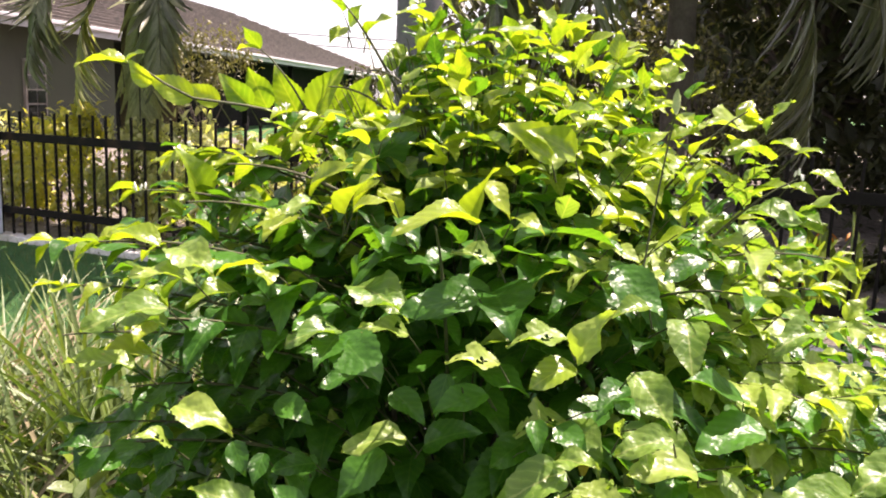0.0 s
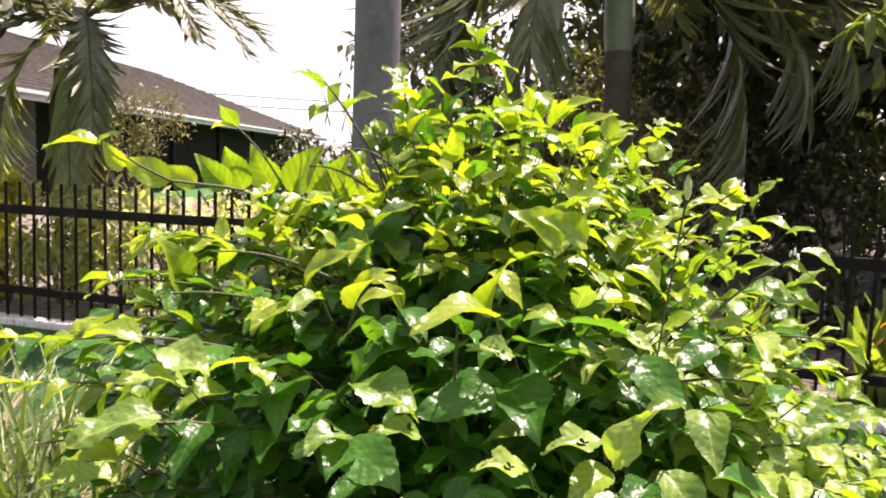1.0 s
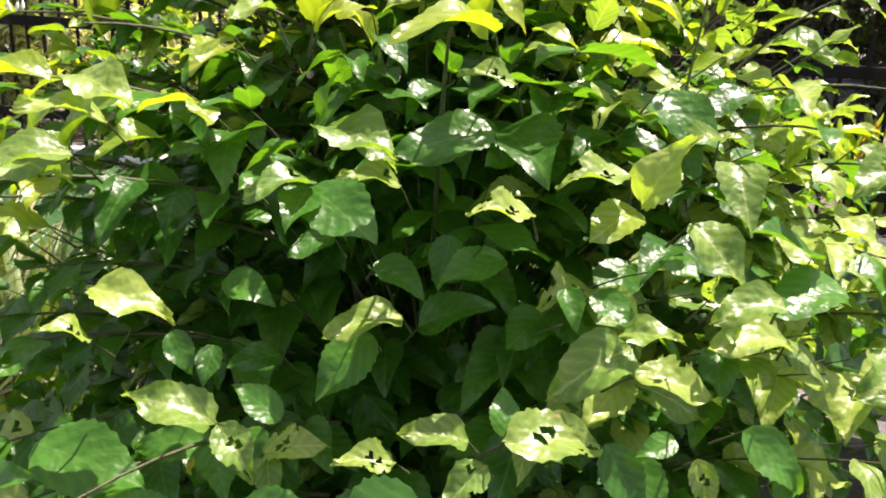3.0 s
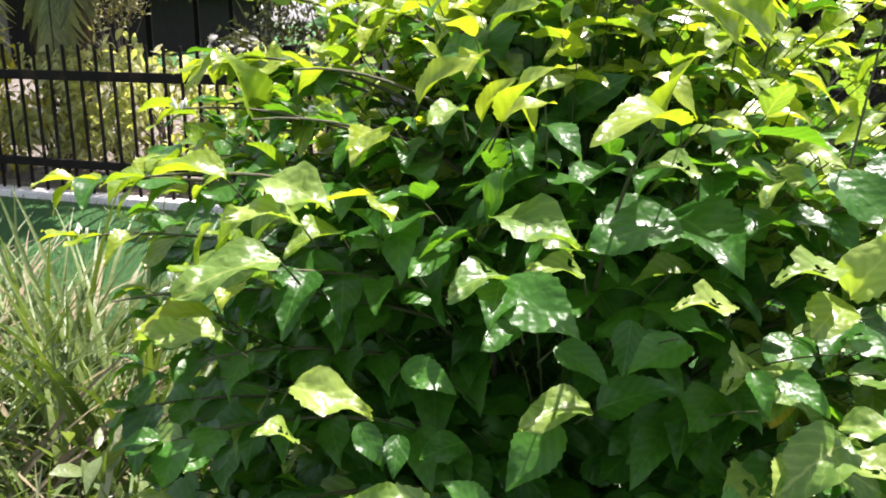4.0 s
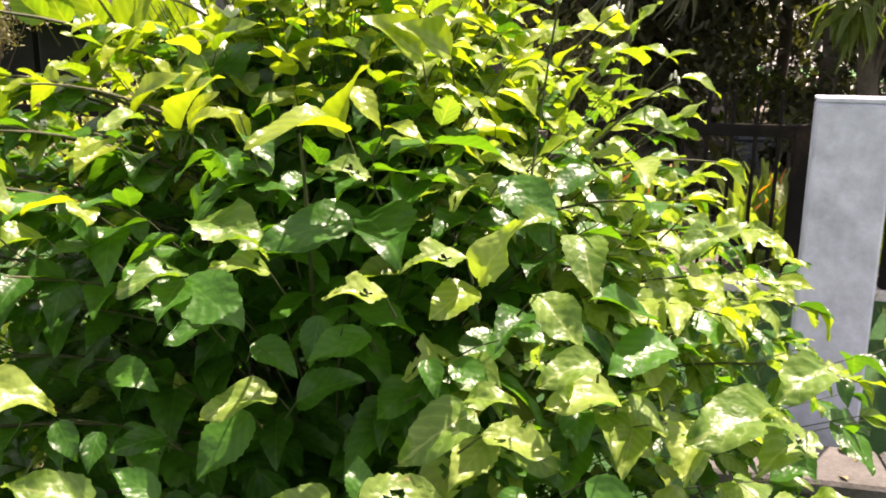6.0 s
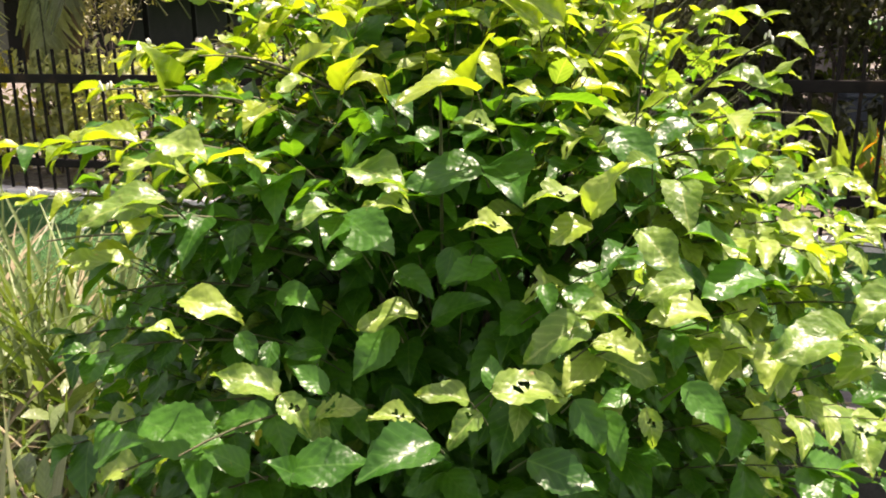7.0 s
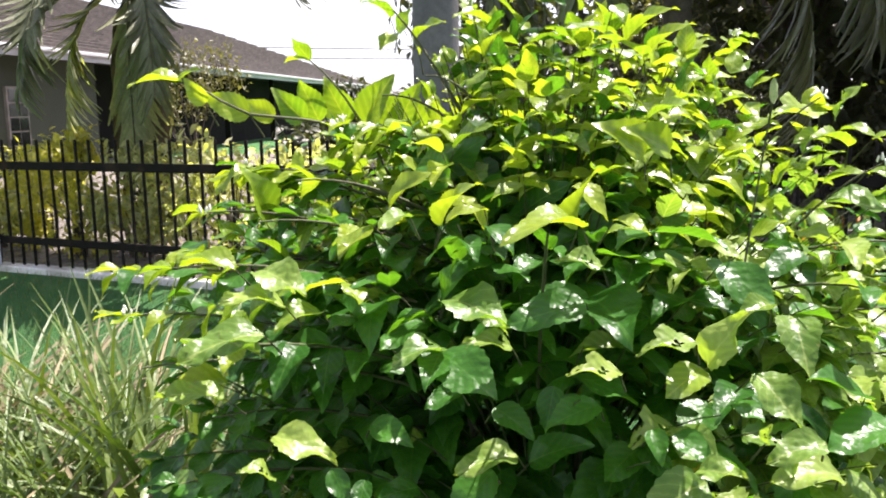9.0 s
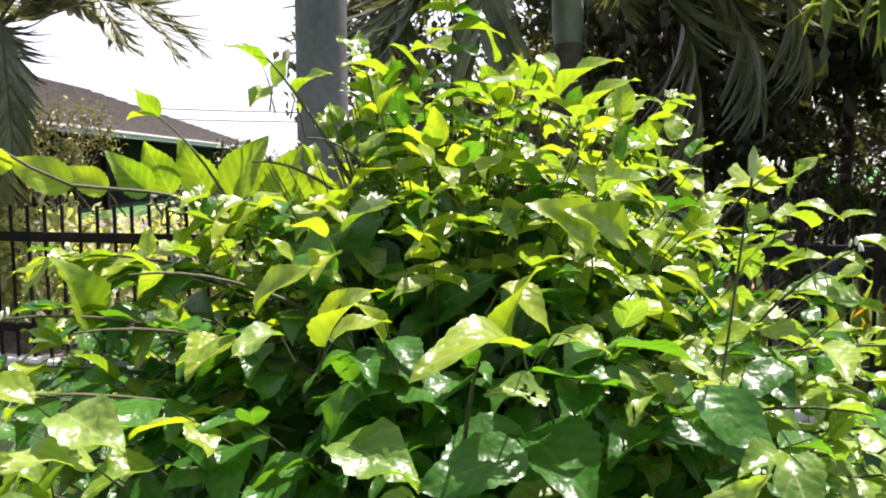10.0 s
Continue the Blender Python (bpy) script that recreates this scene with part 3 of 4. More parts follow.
set_leaf((0.135, 1.472, 1.408), (0.041, 1.431, 1.463), 0.75, 2, 3)
set_leaf((0.141, 1.472, 1.469), (0.202, 1.431, 1.495), 0.35, 2, 1)
set_leaf((0.015, 1.389, 1.299), (0.037, 1.347, 1.398), 0.30, 2, 1)
set_leaf((0.073, 1.389, 1.312), (0.121, 1.347, 1.296), 0.35, 2, 4)
set_leaf((0.156, 1.736, 1.614), (0.231, 1.667, 1.667), 0.40, 2, 1)
set_leaf((0.205, 1.778, 1.583), (0.277, 1.722, 1.644), 0.40, 2, 1)
set_leaf((0.189, 1.736, 1.581), (0.085, 1.667, 1.612), 0.35, 2, 0)
set_leaf((0.130, 1.736, 1.679), (0.144, 1.694, 1.638), 0.50, 2, 0)
set_leaf((0.089, 1.917, 1.691), (0.056, 1.875, 1.752), 0.60, 2, 0)
set_leaf((0.145, 1.806, 1.611), (0.042, 1.750, 1.646), 0.40, 2, 4)
set_leaf((-0.037, 1.944, 1.667), (-0.093, 1.889, 1.715), 0.60, 2, 0)
set_leaf((-0.102, 1.944, 1.669), (-0.176, 1.889, 1.683), 0.40, 2, 1)
set_leaf((-0.323, 2.083, 1.698), (-0.383, 2.014, 1.730), 0.50, 2, 1)
set_leaf((-0.307, 2.083, 1.666), (-0.271, 2.042, 1.712), 0.80, 2, 2)
set_leaf((-0.263, 2.083, 1.651), (-0.196, 2.028, 1.683), 0.50, 2, 1)
set_leaf((-0.314, 2.083, 1.662), (-0.343, 2.028, 1.617), 0.60, 2, 0)
set_leaf((-0.257, 2.083, 1.614), (-0.272, 2.056, 1.649), 0.60, 2, 2)
set_leaf((-0.199, 1.347, 1.315), (-0.144, 1.292, 1.385), 0.35, 2, 1)
set_leaf((-0.193, 1.389, 1.311), (-0.127, 1.389, 1.334), 0.30, 2, 4)
set_leaf((-0.285, 1.917, 1.308), (-0.383, 1.875, 1.296), 0.35, 2, 0)
set_leaf((-0.249, 1.361, 1.328), (-0.293, 1.306, 1.319), 0.35, 1, 0)
set_leaf((-0.092, 1.347, 1.119), (-0.167, 1.319, 1.140), 0.45, 1, 9)
set_leaf((-0.492, 1.389, 1.240), (-0.409, 1.319, 1.214), 0.50, 1, 0)
set_leaf((-0.449, 1.361, 1.186), (-0.529, 1.306, 1.220), 0.40, 1, 9)
set_leaf((0.564, 1.889, 1.248), (0.628, 1.833, 1.275), 0.30, 2, 4)
set_leaf((0.637, 1.944, 1.311), (0.710, 1.889, 1.340), 0.25, 2, 1)
set_leaf((0.666, 1.944, 1.429), (0.732, 1.889, 1.409), 0.25, 2, 4)
set_leaf((0.655, 1.944, 1.451), (0.680, 1.889, 1.530), 0.50, 1, 8)
set_leaf((0.621, 1.944, 1.462), (0.478, 1.889, 1.452), 0.50, 1, 7)
set_leaf((0.636, 1.944, 1.401), (0.550, 1.889, 1.420), 0.50, 1, 9)
set_leaf((-0.719, 1.778, 1.548), (-0.820, 1.750, 1.545), 0.25, 2, 1)
set_leaf((-0.733, 1.778, 1.547), (-0.679, 1.764, 1.574), 0.50, 2, 0)
set_leaf((-0.569, 1.528, 1.214), (-0.663, 1.528, 1.239), 0.35, 2, 1)
set_leaf((-0.473, 1.708, 1.285), (-0.412, 1.667, 1.293), 0.50, 1, 8)
set_leaf((0.174, 1.458, 1.413), (0.087, 1.431, 1.455), 0.75, 2, 3)
set_leaf((0.241, 1.389, 1.239), (0.312, 1.319, 1.175), 0.80, 0, 2)
set_leaf((0.019, 1.319, 1.195), (-0.104, 1.292, 1.169), 0.60, 0, 2)
set_leaf((-0.407, 1.458, 1.152), (-0.475, 1.389, 1.141), 0.40, 2, 1)
set_leaf((-0.468, 1.278, 1.164), (-0.579, 1.222, 1.141), 0.35, 1, 0)
set_leaf((-0.553, 1.361, 1.035), (-0.657, 1.319, 1.048), 0.30, 1, 1)
set_leaf((0.274, 1.250, 1.206), (0.215, 1.222, 1.193), 0.50, 2, 3)
set_leaf((0.256, 1.139, 1.044), (0.262, 1.111, 1.006), 0.50, 1, 9)
set_leaf((0.335, 1.139, 0.997), (0.234, 1.111, 1.004), 0.40, 1, 1)
set_leaf((0.192, 1.194, 0.824), (0.216, 1.139, 0.750), 0.80, 0, 0)
set_leaf((0.652, 1.181, 1.005), (0.553, 1.139, 0.978), 0.50, 1, 0)
set_leaf((0.643, 1.194, 0.905), (0.540, 1.139, 0.881), 0.60, 1, 8)
set_leaf((0.608, 1.208, 0.924), (0.447, 1.167, 0.917), 0.40, 1, 1)
set_leaf((0.530, 1.222, 0.821), (0.551, 1.181, 0.776), 0.70, 1, 0)
set_leaf((0.468, 1.278, 1.020), (0.354, 1.222, 0.996), 0.45, 0, 2)
set_leaf((0.451, 1.319, 1.040), (0.343, 1.278, 1.083), 0.40, 0, 0)
set_leaf((0.264, 1.278, 1.094), (0.314, 1.208, 1.032), 0.60, 1, 0)
set_leaf((0.247, 1.306, 1.041), (0.273, 1.250, 1.029), 0.50, 0, 2)
set_leaf((0.572, 1.806, 1.285), (0.723, 1.750, 1.266), 0.25, 1, 1)
set_leaf((0.671, 1.806, 1.414), (0.714, 1.764, 1.423), 0.40, 2, 0)
set_leaf((0.624, 1.806, 1.400), (0.529, 1.764, 1.426), 0.30, 2, 1)
set_leaf((0.705, 1.806, 1.377), (0.770, 1.764, 1.343), 0.30, 2, 4)
set_leaf((0.665, 1.806, 1.347), (0.711, 1.764, 1.332), 0.40, 2, 4)
set_leaf((0.356, 1.597, 1.249), (0.410, 1.556, 1.286), 0.50, 2, 2)
set_leaf((0.526, 1.389, 1.175), (0.563, 1.347, 1.157), 0.50, 1, 0)
set_leaf((0.578, 1.361, 1.157), (0.494, 1.319, 1.134), 0.50, 1, 9)
set_leaf((0.588, 1.361, 1.152), (0.641, 1.319, 1.164), 0.40, 1, 7)
set_leaf((-0.552, 1.389, 1.140), (-0.506, 1.361, 1.212), 0.50, 2, 1)
set_leaf((-0.515, 1.417, 1.148), (-0.426, 1.389, 1.224), 0.50, 2, 1)
set_leaf((-0.584, 1.389, 1.127), (-0.559, 1.361, 1.190), 0.50, 2, 0)
set_leaf((-0.585, 1.194, 0.773), (-0.499, 1.167, 0.821), 0.50, 0, 0)
set_leaf((-0.539, 1.278, 0.798), (-0.395, 1.222, 0.767), 0.60, 0, 2)
set_leaf((-0.330, 1.347, 0.900), (-0.338, 1.306, 0.858), 0.80, 0, 0)
set_leaf((-0.244, 1.347, 0.887), (-0.305, 1.292, 0.895), 0.60, 0, 2)
set_leaf((-0.166, 1.458, 1.176), (-0.098, 1.389, 1.139), 0.40, 1, 9)
set_leaf((0.094, 1.458, 1.153), (0.020, 1.389, 1.138), 0.50, 0, 2)
set_leaf((-0.025, 1.347, 1.055), (-0.041, 1.319, 0.988), 0.60, 0, 0)
set_leaf((0.041, 1.319, 1.033), (-0.047, 1.278, 1.007), 0.50, 0, 0)
set_leaf((0.118, 1.292, 1.002), (0.125, 1.250, 0.961), 0.80, 0, 3)
set_leaf((0.154, 1.292, 0.996), (0.197, 1.236, 0.964), 0.70, 0, 0)
set_leaf((-0.284, 1.083, 0.807), (-0.160, 1.056, 0.826), 0.50, 0, 2)
set_leaf((-0.168, 1.056, 0.822), (-0.063, 1.028, 0.845), 0.60, 0, 3)
set_leaf((-0.556, 1.736, 1.269), (-0.597, 1.694, 1.388), 0.50, 2, 3)
set_leaf((-0.293, 1.556, 1.317), (-0.214, 1.528, 1.384), 0.50, 2, 1)
set_leaf((-0.204, 1.528, 1.294), (-0.161, 1.500, 1.357), 0.50, 2, 3)
set_leaf((-0.177, 1.667, 1.417), (-0.103, 1.625, 1.461), 0.50, 2, 1)
set_leaf((0.017, 1.458, 1.362), (0.068, 1.417, 1.309), 0.30, 2, 4)
set_leaf((0.279, 1.597, 1.299), (0.221, 1.556, 1.357), 0.50, 2, 0)
set_leaf((0.430, 1.528, 1.232), (0.347, 1.486, 1.199), 0.40, 0, 2)
set_leaf((-0.677, 1.778, 1.507), (-0.711, 1.759, 1.558), 0.95, 2, 3)
set_leaf((-0.598, 1.819, 1.482), (-0.680, 1.783, 1.524), 0.95, 2, 2)
set_leaf((-0.557, 1.861, 1.475), (-0.616, 1.823, 1.513), 0.95, 2, 0)
set_leaf((-0.510, 1.944, 1.469), (-0.571, 1.908, 1.539), 0.95, 2, 3)
set_leaf((-0.483, 2.000, 1.464), (-0.518, 1.962, 1.557), 0.95, 2, 2)
set_leaf((-0.427, 2.069, 1.459), (-0.476, 2.033, 1.564), 0.95, 2, 0)
set_leaf((-0.390, 2.097, 1.455), (-0.317, 2.078, 1.570), 0.95, 2, 3)
set_leaf((-0.321, 2.139, 1.445), (-0.356, 2.101, 1.546), 0.95, 2, 2)
set_leaf((-0.315, 2.153, 1.441), (-0.257, 2.115, 1.552), 0.95, 2, 0)
set_leaf((-0.258, 2.181, 1.422), (-0.269, 2.143, 1.523), 0.95, 2, 3)
set_leaf((-0.209, 2.222, 1.395), (-0.224, 2.167, 1.512), 0.95, 2, 2)
# the crown's many shoots, over all its height
COUNT = 640
for i in range(COUNT):
    z = -0.35 + 2.02 * ((i + 0.5) / COUNT) ** 0.72
    a = i * 2.39996 + rng.uniform(-0.3, 0.3)
    r = bush_radius(z) * rng.uniform(0.7, 1.07)
    r *= 1 - 0.22 * max(0.0, -math.cos(a)) * float(np.interp(z, [1.2, 1.45], [0.0, 1.0]))
    r *= 1 + 0.4 * max(0.0, math.cos(a + 0.25)) * float(np.interp(z, [0.2, 0.6, 0.75, 1.1], [0.3, 0.9, 1, 0.0]))
    hollow = math.exp(-((math.cos(a) + 0.3) / 0.4) ** 2) if math.sin(a) < 0 else 0.0      # a hollow low in the front
    r *= 1 - 0.3 * hollow * float(np.interp(z, [0.2, 0.75, 0.95], [1.0, 1.0, 0.0]))
    tip = Vector((BUSH.x + r * math.cos(a) * 1.06, BUSH.y + r * math.sin(a) * 0.97, z))
    young = (0.3 if tip.x < -0.3 and z > 0.9 else 0.0) + float(np.interp(z, [0.4, 1.1, 1.32, 1.5], [0.0, 0.1, 0.48, 0.95])) + rng.uniform(-0.2, 0.2)
    pts = shoot(tip, None, rng.uniform(0.02, 0.1))
    stems.append((pts, 0.0017))
    leaf_out(pts, rng.choice((4, 4, 5)), 0.25, float(np.interp(z, [0.5, 1.1, 1.5], [0.124, 0.116, 0.108])), young)
# older leaves inside
for i in range(1100):
    d = rand_dir(rng)
    z = rng.uniform(-0.3, 1.42)
    r = bush_radius(z) * rng.uniform(0.15, 0.75)
    p = Vector((BUSH.x + d.x * r, BUSH.y + d.y * r, z))
    leaves.append((p, rand_dir(rng, -0.4), Vector((d.x, d.y, 0.6)) + rand_dir(rng) * 0.5, rng.uniform(0.1, 0.13), 0.0))

# a dark hollow in the front, where few leaves grow
def in_hollow(p):
    return any(((p.x - x) / 0.23) ** 2 + ((p.y - 1.3) / 0.42) ** 2 + ((p.z - z) / 0.16) ** 2 < 1 for x, z in ((-0.13, 0.88), (-0.32, 0.98), (-0.52, 0.9)))


def crowded(p):
    """Whether a leaf here would grow over one of the leaves that stand out."""
    for _, _, _, c, length in single:
        v = p - c
        ahead = v.dot(FRONT)
        if -0.02 < ahead < 0.4 and (v - FRONT * ahead).length < 0.6 * length + 0.025:
            return True
    return False


leaves = [l for k, l in enumerate(leaves) if (k < SHOWN or not in_hollow(l[0])) and not crowded(l[0] + l[1].normalized() * 0.5 * l[3])]
near = [k for k, l in enumerate(leaves) if l[0].y < 1.9 and l[0].z > 0.4 and abs(l[0].x - 0.1) < 1.0]
near = set(sorted(near, key=lambda k: leaves[k][0].y)[:165])


def age_of(l):
    if l[4] > 0.6 and rng.random() < 0.85:
        return 2
    # 1 is the pale lit copy, commoner towards the sunny side.
    chance = 0.05 + 1.5 * max(0.0, min(0.5, l[0].x - 0.05)) * float(np.interp(l[0].z, [0.6, 0.9], [0.3, 1.0])) + (0.5 if l[0].y < 1.34 and (l[0].z > 0.76 or l[0].x < 0.25) else 0.0)
    return 1 if rng.random() < chance and l[0].y < 2.1 and l[0].z > 0.5 else 0


groups = {0: [], 1: [], 2: []}
leaf_data = {(a, k): leaf_mesh("leaf", SHAPES[k], (LEAF_OLD, LEAF_PALE_LIT, LEAF_YOUNG)[a]) for a in range(3) for k in range(len(SHAPES))}
for m, a, sh, _, _ in single:
    ob = new("leaf", leaf_data[a, sh])
    ob.parent = bush
    ob.matrix_local = m
for k, l in enumerate(leaves):
    m = leaf_frame(l[0] - BUSH, l[1], l[2], l[3])
    a = age_of(l)
    sh = rng.randrange(WHOLE, len(SHAPES)) if (a == 1 and rng.random() < 0.45) or rng.random() < 0.04 else rng.randrange(WHOLE)
    if k in near:
        ob = new("leaf", leaf_data[a, sh])
        ob.parent = bush
        ob.matrix_local = m
    else:
        groups[a].append((sh, m))
for a, mat in ((0, FOL_OLD), (1, FOL_PALE_LIT), (2, FOL_YOUNG)):
    me = merged("foliage", SHAPES, [g[0] for g in groups[a]], [g[1] for g in groups[a]], mat)
    mesh_child("foliage", me, bush, ("dark green older leaves", "pale leaves with sunlight put into their colour", "yellow-green young leaves")[a], "stuff")
for k in range(9):
    a = k * 0.7
    top = BUSH + Vector((0.36 * math.cos(a), 0.34 * math.sin(a), 1.5 + 0.06 * (k % 3)))
    bm = bmesh.new()
    tube(bm, [Vector((0.04 * math.cos(a), 0.04 * math.sin(a), 0)), Vector((0.14 * math.cos(a), 0.14 * math.sin(a), 0.8)), top - BUSH], [0.018, 0.013, 0.006], 7, False)
    part("stem", bm, BARK, bush, "", True)
bm = bmesh.new()
for pts, r in stems:
    tube(bm, [p - BUSH for p in pts], [r * (1.5 - 0.9 * i / 8) for i in range(9)], 5, False)
twigs = part("twig", bm, STEM, bush, "thin green-brown twigs", True)
twigs["kind"] = "stuff"

# buds and small white flowers at some shoot ends
bud = bmesh.new()
bmesh.ops.create_icosphere(bud, subdivisions=2, radius=0.5, matrix=Matrix.Diagonal((0.55, 0.55, 1.7, 1)))
bud_me = bpy.data.meshes.new("bud")
bud.to_mesh(bud_me)
bud.free()
bud_me.materials.append(PETAL)
for k in (2, 3, 4, 5, 6, 8, 9, 14, 21, 23):
    pts = stems[k][0]
    for j in range(5):
        o = new("bud", bud_me)
        o.parent = bush
        o.matrix_local = leaf_frame(pts[-1] - BUSH + rand_dir(rng, 0.8) * 0.015, rand_dir(rng), (0, 0, 1), 0.009)


BUD = surface("green_bud", (0.3, 0.38, 0.12), (0.48, 0.52, 0.24), 40.0, 200.0, 0.5, 0.1)
# a thin upright stalk with a bud, and two white flowers
bm = bmesh.new()
tube(bm, [Vector(p) - BUSH for p in ((0.3, 1.46, 1.18), (0.31, 1.45, 1.3), (0.325, 1.45, 1.42), (0.336, 1.45, 1.5))], [0.002, 0.0018, 0.0016, 0.002], 6)
part("stalk", bm, STEM, bush, "thin upright bud stalk", True)
bm = bmesh.new()
tube(bm, [Vector((0.336, 1.45, 1.49 + dz)) - BUSH for dz in (0.0, 0.012, 0.03, 0.042)], [0.002, 0.0065, 0.006, 0.0015], 8)
part("stalk_bud", bm, BUD, bush, "pale green bud", True)
PETALS = [leaf_shape(4, 1, 0.3, 0.25, d, 0.0, 0.55) for d in (-0.5, -0.9)]
for c in ((-0.458, 1.69, 1.284), (-0.14, 1.48, 1.46)):
    ms = [leaf_frame(Vector(c) - BUSH, (math.cos(k * 0.9), math.sin(k * 0.9), 0.25 + 0.5 * (k > 6)), (0, 0, 1), 0.02 - 0.006 * (k > 6)) for k in range(12)]
    mesh_child("flower", merged("flower", PETALS, [k > 6 for k in range(12)], ms, PETAL), bush, "small white double flower")


# a few yellowed leaves among the green
YELLOWED = leaf_material("leaf_yellowed", (0.35, 0.26, 0.03), (0.55, 0.42, 0.06), (0.5, 0.4, 0.1), 0.45, 0.4, spots=(0.2, 0.1, 0.03), spot_at=0.6)
for i in range(3):
    l = leaves[rng.choice(sorted(near))]
    o = new("leaf", leaf_mesh("leaf", SHAPES[4], YELLOWED))
    o.parent = bush
    o["label"] = "yellowed spotted leaf"
    o.matrix_local = leaf_frame(l[0] - BUSH, Vector(l[1]) + Vector((0, 0, -0.8)), l[2], l[3] * 0.7)

# ---- plants behind the fence ----
PLAIN = [leaf_shape(4, 1, w, 0.15, d, 0.0, 0.45) for w, d in ((0.2, 0.3), (0.16, 0.15), (0.25, 0.45))]
FINE = [leaf_shape(2, 1, w, 0.2, d, 0.0, 0.45) for w, d in ((0.2, 0.3), (0.26, 0.15))]


def leafy(name, centre, size, count, leaf, mat, label, category, seed, group="", trunk=0.0, clumps=14, shapes=PLAIN):
    """A loose plant: leaves round many clump centres inside an uneven crown, on a few stems."""
    r = random.Random(seed)
    ob = empty(name, (centre[0], centre[1], 0), label=label, category=category, group=group)
    cs = []
    for i in range(clumps):
        d = rand_dir(r)
        cs.append(Vector((d.x * size[0], d.y * size[1], centre[2] + d.z * size[2])))
    picks, ms = [], []
    for i in range(count):
        c = cs[i % clumps]
        d = rand_dir(r)
        p = c + Vector((d.x * size[0], d.y * size[1], d.z * size[2])) * r.uniform(0.1, 0.55)
        if p.z < 0.04:
            p.z = r.uniform(0.04, 0.2)
        picks.append(r.randrange(len(shapes)))
        ms.append(leaf_frame(p, rand_dir(r, -0.2), Vector((0, 0, 1)) + 0.7 * rand_dir(r), leaf * r.uniform(0.6, 1.3)))
    mesh_child("crown", merged("crown", shapes, picks, ms, mat), ob)
    bm = bmesh.new()
    if trunk:
        top = max(0.6, centre[2] - size[2] * 0.75)
        tube(bm, [(0, 0, 0), (0.05, 0.02, top * 0.5), (0, 0, top)], [trunk * 1.15, trunk * 0.95, trunk * 0.8], 10)
        for c in cs:
            tube(bm, [(0, 0, top * 0.96), (c.x * 0.45, c.y * 0.45, top + (c.z - top) * 0.6), c], [trunk * 0.35, trunk * 0.22, trunk * 0.06], 6, False)
        cs = []
    for c in cs:
        b = Vector((c.x * 0.15, c.y * 0.15, 0))
        fork = Vector((c.x * 0.25, c.y * 0.25, max(0.05, c.z * 0.55)))
        tube(bm, [b, fork, c], [max(trunk, 0.012), max(trunk * 0.7, 0.01), max(0.2 * trunk, 0.004)], 7, False)
    part("trunk" if trunk else "stem", bm, BARK, ob, "", True)
    return ob


# hedge along the left fence
for i in range(15):
    x = -9.4 + i * 0.6
    p = fence_at(x, 0.7 + 0.22 * (i % 3))
    yellow = i in (3, 8, 9)
    h = 0.62 + 0.06 * (i % 2)
    leafy("hedge_shrub", (p.x, p.y, h), (0.44, 0.36, 0.46), 1000, 0.105, CROTON if yellow else HEDGE,
          "yellow variegated croton shrub behind the fence" if yellow else "pale green garden shrub behind the fence", "shrub", 100 + i, "shrubs along the fence")
# Shrubs with x above 4 and y above 8 are added to darken the bed.
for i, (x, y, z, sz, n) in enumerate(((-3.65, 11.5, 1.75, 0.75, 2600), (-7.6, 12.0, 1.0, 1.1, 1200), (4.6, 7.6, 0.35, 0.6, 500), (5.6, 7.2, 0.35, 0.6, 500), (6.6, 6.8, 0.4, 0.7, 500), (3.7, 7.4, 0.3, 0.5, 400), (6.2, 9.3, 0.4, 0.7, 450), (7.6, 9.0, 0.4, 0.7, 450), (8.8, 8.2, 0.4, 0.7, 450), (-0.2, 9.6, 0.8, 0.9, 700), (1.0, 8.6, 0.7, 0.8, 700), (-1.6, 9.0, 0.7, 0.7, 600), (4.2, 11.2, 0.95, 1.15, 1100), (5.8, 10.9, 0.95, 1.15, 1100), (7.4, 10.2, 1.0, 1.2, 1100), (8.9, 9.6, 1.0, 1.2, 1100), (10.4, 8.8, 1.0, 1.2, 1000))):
    leafy("garden_shrub", (x, y, z), (sz * 0.7, sz * 0.5, sz * 0.75), n, 0.065 if i < 2 else 0.14, OLIVE if i < 2 else SHADED_TREE_LEAF,
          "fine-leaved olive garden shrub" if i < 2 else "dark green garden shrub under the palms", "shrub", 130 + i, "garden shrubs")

# upright plants with orange bracts behind the right fence
STRAP = [leaf_shape(6, 1, 0.09, 0.3, d, 0, 0.5) for d in (0.1, 0.3, 0.5)]
for i in range(18):
    r = random.Random(300 + i)
    p = fence_at(1.4 + 0.27 * i, 0.4 + 0.45 * (i % 3))
    ob = empty("flowering_plant", p, label="upright strap-leaved plant with yellow-green leaves and orange bracts", category="garden plant", group="plants by the right fence")
    ms = [leaf_frame((r.uniform(-0.08, 0.08), r.uniform(-0.08, 0.08), 0.02), Vector((r.uniform(-0.45, 0.45), r.uniform(-0.45, 0.45), 1)), rand_dir(r), r.uniform(0.4, 0.75)) for _ in range(16)]
    mesh_child("foliage", merged("foliage", STRAP, [r.randrange(3) for _ in ms], ms, BRIGHT_TREE), ob, "", "stuff")
    ms = [leaf_frame((r.uniform(-0.1, 0.1), r.uniform(-0.1, 0.1), r.uniform(0.3, 0.6)), Vector((r.uniform(-1, 1), r.uniform(-1, 1), 0.7)), rand_dir(r), r.uniform(0.08, 0.14)) for _ in range(7)]
    mesh_child("bract", merged("bract", STRAP, [0] * len(ms), ms, ORANGE), ob, "orange bracts", "stuff")

